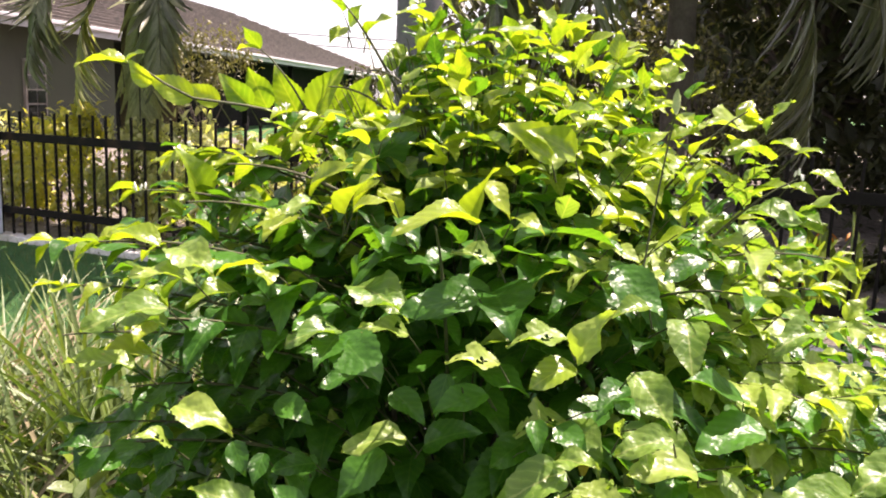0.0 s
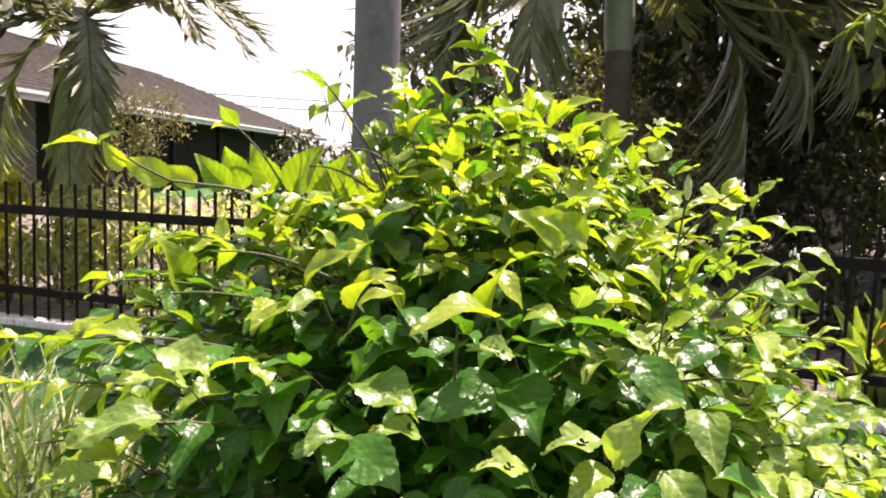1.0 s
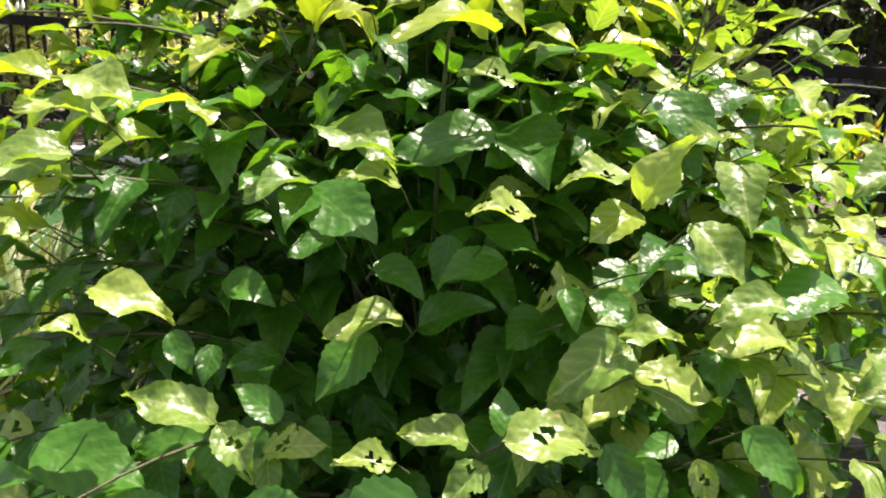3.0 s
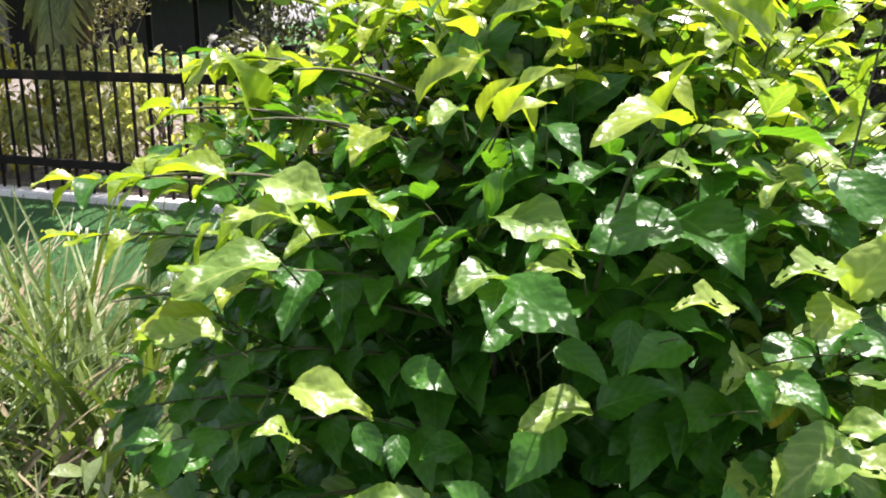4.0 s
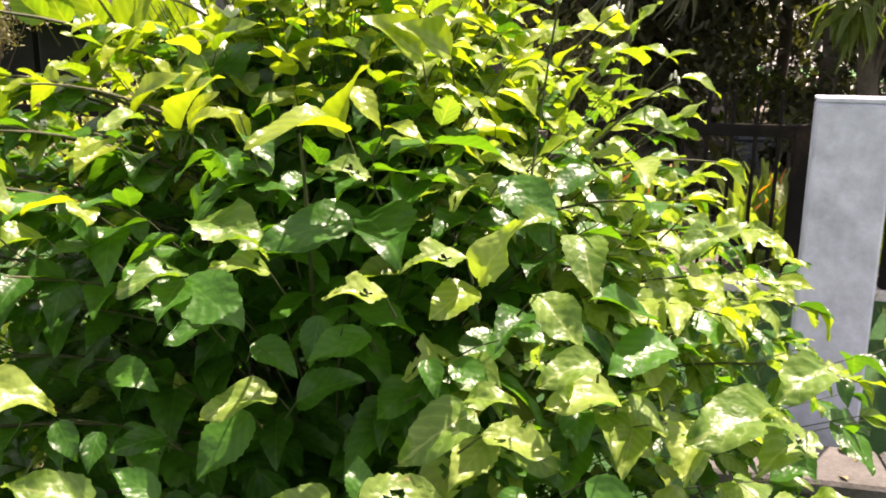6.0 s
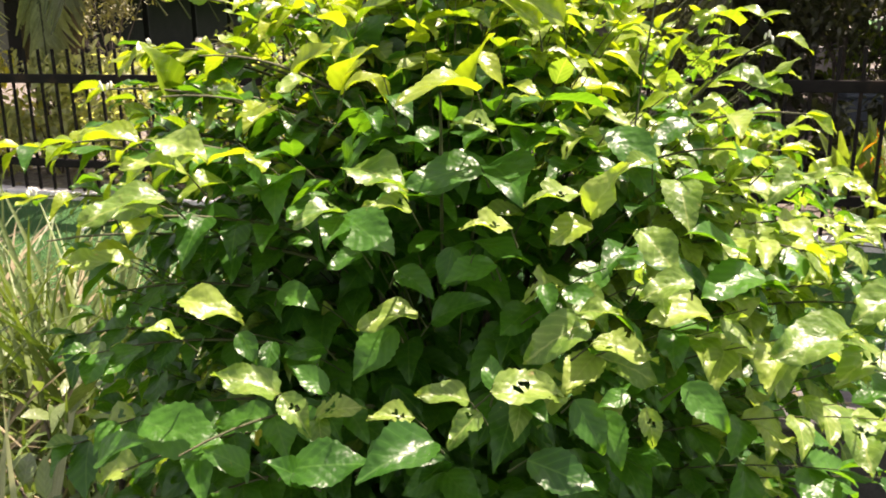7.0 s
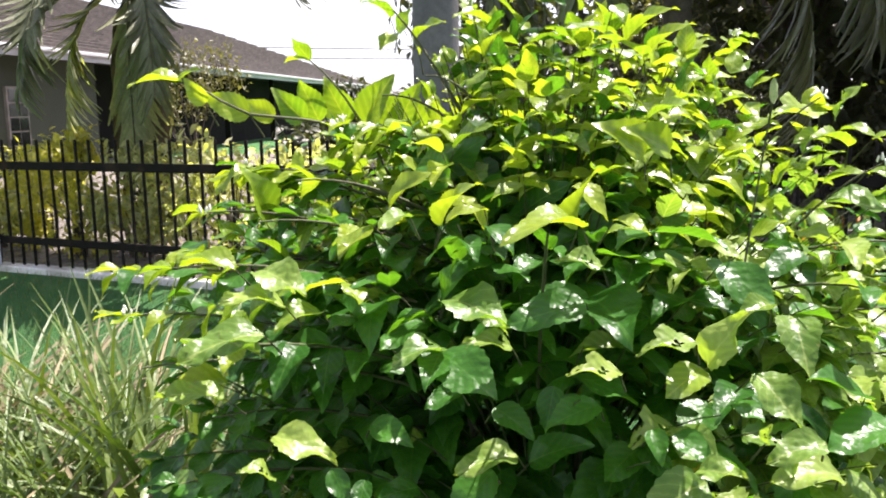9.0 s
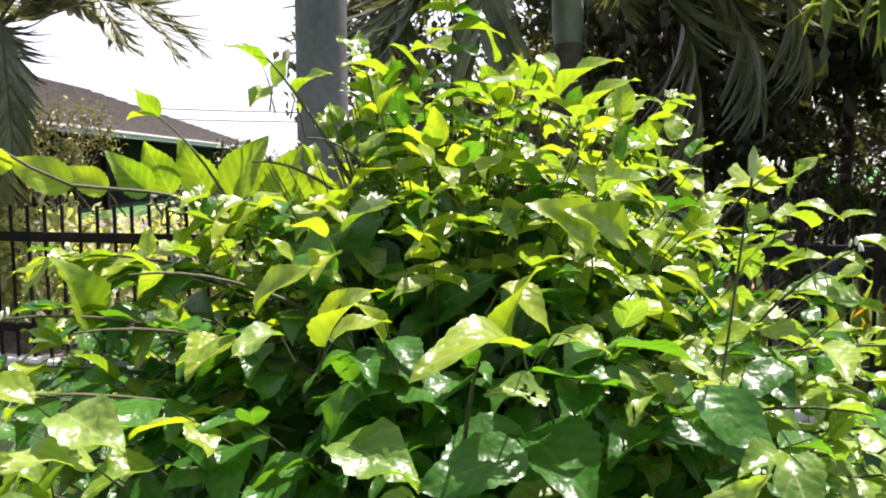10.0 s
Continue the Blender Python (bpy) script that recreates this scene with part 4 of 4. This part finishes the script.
# fallen leaves behind the fence
r = random.Random(77)
ms = []
for i in range(1500):
    p = fence_at(r.uniform(-6, 9), r.uniform(0.2, 5.0))
    ms.append(leaf_frame((p.x, p.y, 0.04 + r.uniform(0, 0.03)), (r.uniform(-1, 1), r.uniform(-1, 1), r.uniform(-0.1, 0.3)), Vector((0, 0, 1)) + 0.4 * rand_dir(r), r.uniform(0.06, 0.16)))
ob = new("leaf_litter", merged("leaf_litter", PLAIN, [r.randrange(3) for _ in ms], ms, STRAW))
tagged(ob, label="dry brown fallen leaves on the ground behind the fence", category="leaf litter", kind="stuff")


# ---- palms ----
def frond(bm_leaf, start, heading, length, sag, r, width=0.5, n=46, stand=0.7):
    """One pinnate frond: its rib's points, and its leaflets as frames."""
    pts, d = [], Vector((math.cos(heading) * 1.0, math.sin(heading) * 1.0, stand)).normalized()
    p = Vector(start)
    for i in range(15):
        pts.append(p.copy())
        d = (d + Vector((0, 0, -sag * (0.35 + i / 15)))).normalized()
        p = p + d * (length / 14)
    for i in range(n):
        s = 0.12 + 0.87 * i / n
        q, dd = along(pts, s)
        side = dd.cross(Vector((0, 0, 1))) if abs(dd.z) < 0.9 else Vector((-math.sin(heading), math.cos(heading), 0))
        side.normalize()
        ln = width * (0.5 + 0.5 * math.sin(math.pi * min(1, 0.15 + s * 0.85))) * r.uniform(0.85, 1.1)
        for sg in (1, -1):
            dirn = side * sg * 0.62 + dd * 0.85 + Vector((0, 0, -0.5)) + 0.1 * rand_dir(r)
            bm_leaf.append(leaf_frame(q, dirn, dd.cross(side) + 0.3 * rand_dir(r), ln))
    return pts


LEAFLET = [leaf_shape(5, 1, 0.06, 0.3, 0.3, 0, 0.35), leaf_shape(5, 1, 0.07, 0.25, 0.5, 0, 0.35)]


def palm(at, height, trunk_r, fronds, length, label, seed, sag=0.17, width=0.55, mat=FROND):
    r = random.Random(seed)
    ob = empty("palm_tree", at, label=label, category="palm tree", group="garden palms")
    bm = bmesh.new()
    zs = np.linspace(0, height, 22)
    tube(bm, [(0.03 * math.sin(z), 0, z) for z in zs], [trunk_r * (1.12 - 0.25 * z / height + 0.05 * (k % 2)) for k, z in enumerate(zs)], 14)
    part("trunk", bm, BARK, ob, "ringed grey palm trunk", True)
    bm = bmesh.new()
    tube(bm, [(0.03 * math.sin(z), 0, z) for z in np.linspace(height - 1.0, height + 0.1, 7)], [trunk_r * k for k in (0.93, 1.12, 1.1, 1.05, 0.98, 0.9, 0.6)], 14)
    part("crownshaft", bm, SHAFT, ob, "smooth grey-green crownshaft", True)
    for i, spec in enumerate(fronds):
        head, stand, sg = spec
        ms = []
        pts = frond(ms, (0, 0, height - 0.05), radians(head), length * r.uniform(0.9, 1.1), sag * sg, r, width, 36, stand)
        bm = bmesh.new()
        tube(bm, pts, [0.022 * (1 - 0.85 * k / 14) for k in range(15)], 6, False)
        rib = part("frond", bm, STEM, ob, "", True)
        mesh_child("foliage", merged("foliage", LEAFLET, [r.randrange(2) for _ in ms], ms, DEAD_FROND if sg > 6 else mat if sg > 2.8 else FROND_SHADED), rib, "", "stuff")
    return ob


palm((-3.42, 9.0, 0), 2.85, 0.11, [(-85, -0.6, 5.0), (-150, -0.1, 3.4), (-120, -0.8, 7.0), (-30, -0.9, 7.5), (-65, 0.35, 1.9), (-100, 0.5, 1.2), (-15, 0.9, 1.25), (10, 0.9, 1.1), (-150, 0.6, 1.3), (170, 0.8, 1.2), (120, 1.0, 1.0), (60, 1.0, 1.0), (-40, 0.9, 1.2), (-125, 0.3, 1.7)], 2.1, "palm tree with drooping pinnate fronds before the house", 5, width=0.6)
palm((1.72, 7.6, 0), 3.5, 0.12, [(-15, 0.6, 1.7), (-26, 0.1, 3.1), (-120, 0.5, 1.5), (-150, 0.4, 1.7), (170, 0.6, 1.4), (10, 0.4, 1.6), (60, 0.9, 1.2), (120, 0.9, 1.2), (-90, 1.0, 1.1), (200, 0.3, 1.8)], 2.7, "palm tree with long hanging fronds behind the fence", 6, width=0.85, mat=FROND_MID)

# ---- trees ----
leafy("tree", (5.4, 14.2, 4.4), (2.7, 2.2, 3.4), 5200, 0.4, SHADED_TREE_LEAF, "tall dark shade tree with dense foliage", "tree", 31, "garden trees", 0.2, 46, FINE)
leafy("tree", (2.6, 19.0, 3.2), (3.0, 2.0, 3.0), 3600, 0.4, SHADED_TREE_LEAF, "dark green tree behind the palms", "tree", 32, "garden trees", 0.16, 30, FINE)
leafy("tree", (13.4, 13.0, 4.4), (3.4, 2.6, 3.4), 5000, 0.4, SHADED_TREE_LEAF, "dark shade tree over the far garden wall", "tree", 33, "garden trees", 0.2, 40, FINE)
leafy("tree", (9.8, 10.5, 4.4), (2.6, 2.0, 2.4), 4500, 0.36, SHADED_TREE_LEAF, "dark tree with spreading branches", "tree", 36, "garden trees", 0.14, 26, FINE)
leafy("tree", (6.9, 10.6, 4.9), (3.1, 2.8, 1.8), 6500, 0.36, SHADED_TREE_LEAF, "dark shade tree spreading over the garden bed", "tree", 38, "garden trees", 0.13, 30, FINE)
# This canopy is added only to throw shade on the balustrade and ground.
leafy("tree", (9.0, 15.2, 5.0), (3.0, 2.4, 1.7), 4500, 0.38, SHADED_TREE_LEAF, "dark tree added to shade the back of the garden", "tree", 39, "garden trees", 0.12, 28, FINE)
leafy("shrub", (2.75, 10.5, 1.9), (0.9, 0.6, 1.0), 2000, 0.08, OLIVE, "twiggy olive-brown shrub behind the palm", "shrub", 181, "", 0.03, 26, FINE)
leafy("tree", (0.8, 24.0, 3.4), (1.8, 1.6, 2.6), 1300, 0.32, SHADED_TREE_LEAF, "airy tree with gaps of sky", "tree", 37, "garden trees", 0.12, 18, FINE)
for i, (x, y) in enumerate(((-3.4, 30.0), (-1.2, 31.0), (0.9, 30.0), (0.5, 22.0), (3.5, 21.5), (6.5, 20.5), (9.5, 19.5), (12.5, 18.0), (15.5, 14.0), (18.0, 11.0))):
    leafy("far_hedge", (x, y, 1.0 if x < 6 else 1.7), (1.9, 1.0, 1.1 if x < 6 else 1.8), 1300 if x < 6 else 2200, 0.3, SHADED_TREE_LEAF, "dark clipped hedge at the back of the garden", "hedge", 150 + i, "hedge at the back", 0.0, 20, FINE)

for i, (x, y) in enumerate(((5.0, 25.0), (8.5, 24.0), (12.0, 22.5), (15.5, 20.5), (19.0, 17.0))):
    leafy("far_tree", (x, y, 3.0), (2.6, 1.6, 2.6), 1800, 0.42, SHADED_TREE_LEAF, "dark dense tree closing the back of the garden", "tree", 170 + i, "trees at the back", 0.16, 26, FINE)

# the tree by the right fence, with long leaves hanging in whorls
LONG = [leaf_shape(5, 1, 0.11, 0.25, d, 0.01, 0.45) for d in (0.2, 0.45, 0.7)]
r = random.Random(41)
MANGO = leaf_material("hanging_leaf", (0.045, 0.09, 0.014), (0.15, 0.2, 0.035), (0.2, 0.26, 0.07), 0.35, 0.45, island=True)
mango = empty("mango_tree", (3.88, 5.6, 0), label="tree with long green leaves hanging in whorls over the fence", category="tree")
ms, ends = [], []
for i in range(40):
    d = rand_dir(r)
    c = Vector((d.x * 1.1, d.y * 0.7 - 0.1, 2.8 + d.z * 1.0))
    ends.append(c)
    for k in range(12):
        ang = k * 0.62 + r.uniform(-0.2, 0.2)
        ms.append(leaf_frame(c + Vector((0, 0, r.uniform(-0.12, 0.02))), Vector((math.cos(ang), math.sin(ang), r.uniform(-1.3, 0.1))), Vector((math.cos(ang) * 0.6, math.sin(ang) * 0.6, 1)) + 0.2 * rand_dir(r), r.uniform(0.22, 0.36)))
mesh_child("crown", merged("crown", LONG, [r.randrange(3) for _ in ms], ms, MANGO), mango)
bm = bmesh.new()
tube(bm, [(0, 0, 0), (0.05, 0, 0.8), (-0.03, 0.02, 1.6), (0, 0, 2.4)], [0.09, 0.075, 0.065, 0.04], 10)
part("trunk", bm, BARK, mango, "", True)
bm = bmesh.new()
for c in ends:
    tube(bm, [(0, 0, min(2.3, max(1.2, c.z - 0.7))), (c.x * 0.5, c.y * 0.5, c.z * 0.9 + 0.25), c], [0.02, 0.012, 0.004], 6, False)
part("limb", bm, BARK, mango, "", True)["kind"] = "stuff"

# ---- far garden fence and its white post ----
bm = bmesh.new()
box(bm, (-0.16, -0.16, 0), (0.16, 0.16, 0.84), None, 0.012)
gp_ob = part("gate_post", bm, FASCIA)
gp_ob.location = (8.7, 16.9, 0)
tagged(gp_ob, label="pale square gate post in the back garden", category="gate post")
for name, x0, n, mat, label in (("balustrade", 6.2, 17, CONCRETE, "pale low balustrade in the shade of the trees"), ("back_fence", 9.0, 18, IRON, "low black iron fence beside the pale post")):
    ob = empty(name, (x0, 17.2, 0), label=label, category="fence")
    for z in (0.12, 0.66):
        bm = bmesh.new()
        box(bm, (0, -0.03, z - 0.03), (0.14 * n, 0.03, z + 0.03), None, 0.005)
        part("rail", bm, mat, ob)
    bm = bmesh.new()
    tube(bm, [(0, 0, 0.0), (0, 0, 0.3), (0, 0, 0.5), (0, 0, 0.66)], [0.02, 0.03, 0.02, 0.022] if mat is CONCRETE else [0.014] * 4, 8)
    me = bpy.data.meshes.new("baluster")
    bm.to_mesh(me)
    bm.free()
    me.materials.append(mat)
    for i in range(n):
        o = new("baluster", me)
        o.parent = ob
        o.location = (0.07 + 0.14 * i, 0, 0)

# a covered slate-blue bin on the bed, and a sunlit shrub beyond it
SLATE = surface("slate_plastic", (0.03, 0.042, 0.055), (0.05, 0.065, 0.08), 4.0, 60.0, 0.55, 0.15)
bin_ob = empty("storage_bin", (5.3, 9.4, 0.03), label="dark slate-blue lidded storage bin on the leaf litter", category="storage bin")
bin_ob.rotation_euler = (0, 0, radians(-12))
bm = bmesh.new()
vs = box(bm, (-0.27, -0.2, 0), (0.27, 0.2, 0.5), None, 0.02)
for v in vs:
    k = 0.88 + 0.24 * v.co.z
    v.co.x, v.co.y = v.co.x * k, v.co.y * k
part("body", bm, SLATE, bin_ob)
bm = bmesh.new()
box(bm, (-0.295, -0.225, 0.502), (0.295, 0.225, 0.56), None, 0.018)
part("lid", bm, SLATE, bin_ob)
leafy("garden_shrub", (7.0, 12.4, 0.75), (0.6, 0.4, 0.4), 500, 0.15, BRIGHT_TREE, "sunlit yellow-green shrub in the back garden", "shrub", 199, "garden shrubs")

# ---- house ----
HX, HY = Vector((0.085, 0.996, 0)).normalized(), Vector((-0.996, 0.085, 0)).normalized()   # along the eaves, and away from us
hm = Matrix((HX, HY, (0, 0, 1))).transposed().to_4x4()
hm.translation = (-10.15, 12.8, 0)
house = empty("house", label="single-storey house with grey-green walls and a brown tiled hip roof", category="house")
house.matrix_world = hm
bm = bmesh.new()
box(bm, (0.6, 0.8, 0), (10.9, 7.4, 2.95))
part("wall", bm, WALL, house, "grey-green plastered wall with eave shade in its colour")
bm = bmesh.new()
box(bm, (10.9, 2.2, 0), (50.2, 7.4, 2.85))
part("porch_wall", bm, SHADE_WALL, house, "porch wall coloured near black as eave shade")
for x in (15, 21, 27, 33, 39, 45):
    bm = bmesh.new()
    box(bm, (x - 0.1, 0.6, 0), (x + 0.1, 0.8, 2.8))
    part("porch_post", bm, SHADE_WALL, house)
EAVE, RIDGE, LEN, DEEP, HIP = 2.9, 5.2, 51.3, 8.2, 23.8
bm = bmesh.new()
q = [bm.verts.new(c) for c in ((0, 0, EAVE), (LEN, 0, EAVE), (LEN, DEEP, EAVE), (0, DEEP, EAVE), (3.5, DEEP / 2, RIDGE), (LEN - HIP, DEEP / 2, RIDGE))]
for f in ((0, 1, 5, 4), (1, 2, 5), (2, 3, 4, 5), (3, 0, 4), (3, 2, 1, 0)):
    bm.faces.new([q[i] for i in f])
roof = part("roof", bm, TILE, house, "brown tiled hip roof")
# courses of tiles on the near slope, each lapping the one below
rows = 22
for i in range(rows):
    a, b = i / rows, (i + 1) / rows
    bm = bmesh.new()
    y0, y1 = a * DEEP / 2, b * DEEP / 2
    z0, z1 = EAVE + a * (RIDGE - EAVE), EAVE + b * (RIDGE - EAVE)
    xa, xb = 3.5 * a, LEN - HIP * a
    n = int((xb - xa) / 0.15)
    rings = [[], [], []]
    for k in range(n + 1):
        x = xa + (xb - xa) * k / n
        lift = 0.008 * (k % 2)
        for ring_, (y, z) in zip(rings, ((y0 - 0.02, z0 + 0.005), (y0 - 0.03, z0 + 0.075 + lift), (y1, z1 + 0.015 + lift * 0.5))):
            ring_.append(bm.verts.new((x, y, z)))
    for k in range(n):
        for r0, r1 in ((rings[0], rings[1]), (rings[1], rings[2])):
            bm.faces.new((r0[k], r0[k + 1], r1[k + 1], r1[k]))
    part("tile_course", bm, TILE, roof)
bm = bmesh.new()
box(bm, (-0.05, -0.06, EAVE - 0.2), (LEN + 0.05, -0.02, EAVE + 0.02), None, 0.005)
part("fascia", bm, FASCIA, house, "pale painted fascia board")
bm = bmesh.new()
box(bm, (-0.05, -0.16, EAVE - 0.06), (LEN + 0.05, -0.065, EAVE + 0.04), None, 0.02)
part("gutter", bm, FASCIA, house, "pale metal gutter")
wx = 6.72
win = part("window", (lambda b: (box(b, (wx - 0.06, 0.73, 0.7), (wx + 0.78, 0.8, 2.08)), b)[1])(bmesh.new()), CONCRETE, house, "weathered grey window frame with small dark panes")
for i in range(2):
    for j in range(4):
        bm = bmesh.new()
        z0 = 0.74 + j * 0.33
        box(bm, (wx + 0.01 + i * 0.37, 0.715, z0), (wx + 0.34 + i * 0.37, 0.728, z0 + 0.29))
        part("pane", bm, GLASS, win)

# ---- wires on two far poles ----
ENDS = [Vector((-24.0, 58.0, 0)), Vector((16.0, 70.0, 0))]
for e in ENDS:
    bm = bmesh.new()
    tube(bm, [e, e + Vector((0, 0, 3.5)), e + Vector((0, 0, 7))], [0.14, 0.12, 0.1], 12)
    tagged(part("utility_pole", bm, POLE, None, "", True), label="distant grey utility pole carrying wires", category="utility pole", group="distant poles")
for dz in (0.0, -0.7):
    bm = bmesh.new()
    pts = [ENDS[0].lerp(ENDS[1], k / 20) + Vector((0, 0, 5.6 + dz + 0.004 * (k - 10) ** 2)) for k in range(21)]
    tube(bm, pts, [0.034] * 21, 5, False)
    w = part("overhead_wire", bm, IRON)
    tagged(w, label="thin dark overhead wire against the sky", category="wire", group="overhead wires")

# ---- lemongrass and weeds ----
def blade_shape(width, bend, power=1.5, rows=11, twist=0.0):
    """A long tapering grass blade of length 1 that rises along +y and arches over."""
    vs, uvs, fs = [], [], []
    y = z = 0.0
    for i in range(rows + 1):
        s = i / rows
        th = bend * s ** power
        if i:
            y += math.cos(th) / rows
            z -= math.sin(th) / rows
        w = width * (0.75 + 0.9 * s if s < 0.28 else 1.0 * (1 - (s - 0.28) / 0.72) ** 0.8) + 0.0004
        tw = twist * s
        for a in (-1, 0, 1):
            vs.append((a * w * math.cos(tw), y, z + 0.35 * w * abs(a) + a * w * math.sin(tw)))
            uvs.append((0.5 + 0.5 * a, s))
    for i in range(rows):
        for j in range(2):
            q = i * 3 + j
            fs.append((q, q + 1, q + 4, q + 3))
    return np.array(vs), fs, np.array(uvs)


BLADES = [blade_shape(w, b, p, 11, t) for w, b, p, t in ((0.014, 0.35, 1.6, 0.6), (0.0125, 0.9, 1.8, -0.8), (0.0115, 1.7, 1.9, 1.0), (0.0105, 2.5, 1.6, -1.2), (0.0105, 3.0, 1.3, 1.5))]


def grass_clump(x, y, height, spread, green, dry, seed):
    r = random.Random(seed)
    ob = empty("lemongrass_clump", (x, y, ground_z(x, y)), label="arching lemongrass clump with green and dry straw blades", category="grass clump", group="lemongrass")
    for n, mat, lab in ((green, BLADE, "green arching blade"), (dry, STRAW, "dry straw-coloured blade"), (380, THATCH, "dead brown thatch")):
        ms, picks = [], []
        for i in range(n):
            a, q = r.uniform(0, 2 * math.pi), r.random() ** (0.8 if mat is BLADE else 0.5)
            b = a + r.gauss(0, 0.5)
            lean = Vector((math.cos(b), math.sin(b), 0)) * (0.05 + (0.4 if mat is BLADE else 0.9 if mat is STRAW else 1.6) * q)
            p = Vector((math.cos(a), math.sin(a), 0)) * spread * q * 0.55
            ms.append(leaf_frame(p, lean + Vector((0, 0, 1)), Vector((-math.cos(b), -math.sin(b), 0.4)) + 0.35 * rand_dir(r), height * r.uniform(0.5, 1.25) * (0.5 if mat is THATCH else 1.0)))
            picks.append(r.choice((0, 1, 1, 2, 2, 3)) if mat is BLADE else r.choice((1, 2, 3, 3, 4, 4)))
        mesh_child("blade", merged("blade", BLADES, picks, ms, mat), ob, lab, "stuff")


for i, (x, y, h, sp, g, d) in enumerate(((-1.35, 2.7, 1.15, 0.45, 300, 200), (-1.75, 2.6, 1.15, 0.5, 200, 420), (-2.1, 3.2, 1.3, 0.55, 240, 480), (-1.3, 3.2, 1.3, 0.5, 460, 200),
                                         (-2.75, 3.6, 1.3, 0.6, 200, 480), (-1.75, 3.75, 1.25, 0.6, 360, 320), (-1.6, 2.0, 0.9, 0.45, 150, 300), (-2.35, 2.6, 1.15, 0.5, 180, 440),
                                         (-2.5, 4.3, 1.1, 0.6, 260, 320), (-1.1, 2.35, 0.85, 0.35, 140, 200), (-2.0, 2.2, 1.0, 0.45, 120, 380))):
    grass_clump(x, y, h, sp, g, d, 500 + i)
for i, (x, y) in enumerate(((-0.95, 1.9), (-1.1, 2.35), (-0.8, 1.6), (-0.74, 1.42), (-0.9, 2.2), (-0.68, 1.28), (-0.84, 1.75))):
    w = leafy("weed", (x, y, 0.8), (0.16, 0.14, 0.26), 60, 0.1, WEED, "small leafy weed beside the shrub", "weed", 540 + i, "weeds", 0.0, 8)
    w.location.z = LOW

# broad pale cut blades at the foot of the clump
PALE_BLADE = leaf_material("pale_blade", (0.24, 0.27, 0.14), (0.46, 0.48, 0.3), (0.5, 0.5, 0.34), 0.5, 0.3, spot_at=0.8, glow=(1.1, 1.1, 0.8), spec=0.4)
STUB = [blade_shape(0.022, b, 1.5, 8, t)  for b, t in ((0.2, 0.3), (0.5, -0.5))]
r = random.Random(61)
ob = empty("cut_grass_tuft", (-1.05, 1.95, LOW), label="tuft of broad pale cut grass blades", category="grass clump")
for i in range(8):
    a = r.uniform(-0.6, 0.6)
    me = leaf_mesh("blade", STUB[i % 2], PALE_BLADE)
    o = mesh_child("blade", me, ob)
    o.matrix_local = leaf_frame((r.uniform(-0.22, 0.12), r.uniform(-0.1, 0.1), 0), (a * 0.5, r.uniform(-0.25, 0.05), 1), (r.uniform(-0.4, 0.4), -1, 0.2), r.uniform(0.85, 1.35))

# ---- short lawn grass ----
r = random.Random(9)
ms = []
SHORT = [leaf_shape(2, 1, 0.06, 0.3, d, 0, 0.4) for d in (0.2, 0.5)]
for i in range(14000):
    if i % 3:
        x, y = r.uniform(-5.0, -0.8), r.uniform(3.0, 8.0)
    else:
        x, y = r.uniform(0.9, 4.4), r.uniform(2.6, 5.4)
    if y > FENCE_Y0 + FENCE_SLOPE * x - 0.1:
        continue
    a = r.uniform(0, 6.28)
    ms.append(leaf_frame((x, y, ground_z(x, y)), (math.cos(a) * 0.5, math.sin(a) * 0.5, 1), rand_dir(r), r.uniform(0.03, 0.07)))
ob = new("lawn_grass", merged("lawn_grass", SHORT, [r.randrange(2) for _ in ms], ms, BLADE))
tagged(ob, label="short green lawn grass blades", category="grass", kind="stuff")

# ---- low retaining wall before the pillar ----
MOSSY = surface("mossy_concrete", (0.035, 0.035, 0.033), (0.07, 0.065, 0.06), 5.0, 60.0, 0.95, 0.7, stain=(0.03, 0.04, 0.02), bump_dist=0.02)
CAP = surface("worn_capstone", (0.08, 0.076, 0.07), (0.15, 0.14, 0.13), 6.0, 60.0, 0.95, 0.6, stain=(0.05, 0.05, 0.04))
edge = empty("retaining_wall", (2.35, 2.98, LOW), label="low dark weathered concrete wall at the foot of the pillar", category="low wall")
edge.rotation_euler = (0, 0, turn)
bm = bmesh.new()
box(bm, (-0.95, -0.13, 0), (2.6, 0.16, 0.36), None, 0.012)
part("body", bm, MOSSY, edge)
for i in range(8):
    bm = bmesh.new()
    box(bm, (-0.22, -0.17, 0), (0.22, 0.19, 0.07), None, 0.015)
    o = part("capstone", bm, CAP, edge)
    o.location = (-0.74 + 0.452 * i, 0, 0.362)
    o.rotation_euler = (0, 0, radians(0.6 * math.sin(5 * i)))
r = random.Random(88)
ms = [leaf_frame((r.uniform(-0.9, 2.5), r.uniform(-0.15, 0.17), 0.44), (r.uniform(-1, 1), r.uniform(-1, 1), 0.15), (0, 0, 1), r.uniform(0.03, 0.09)) for _ in range(60)]
ob = new("leaf_litter", merged("leaf_litter", PLAIN, [r.randrange(3) for _ in ms], ms, STRAW))
tagged(ob, label="dry fallen leaves scattered on the low wall", category="leaf litter", kind="stuff")
ob.matrix_world = Matrix.Translation((2.35, 2.98, LOW)) @ Matrix.Rotation(turn, 4, "Z")

# ---- to metres, with the near ground at height 0 ----
TO_METRES = Matrix.Scale(UNIT, 4) @ Matrix.Translation((0, 0, -LOW))
for ob in list(scene.objects):
    if ob.parent is None and ob.type in {"MESH", "EMPTY"}:
        ob.matrix_world = TO_METRES @ ob.matrix_basis
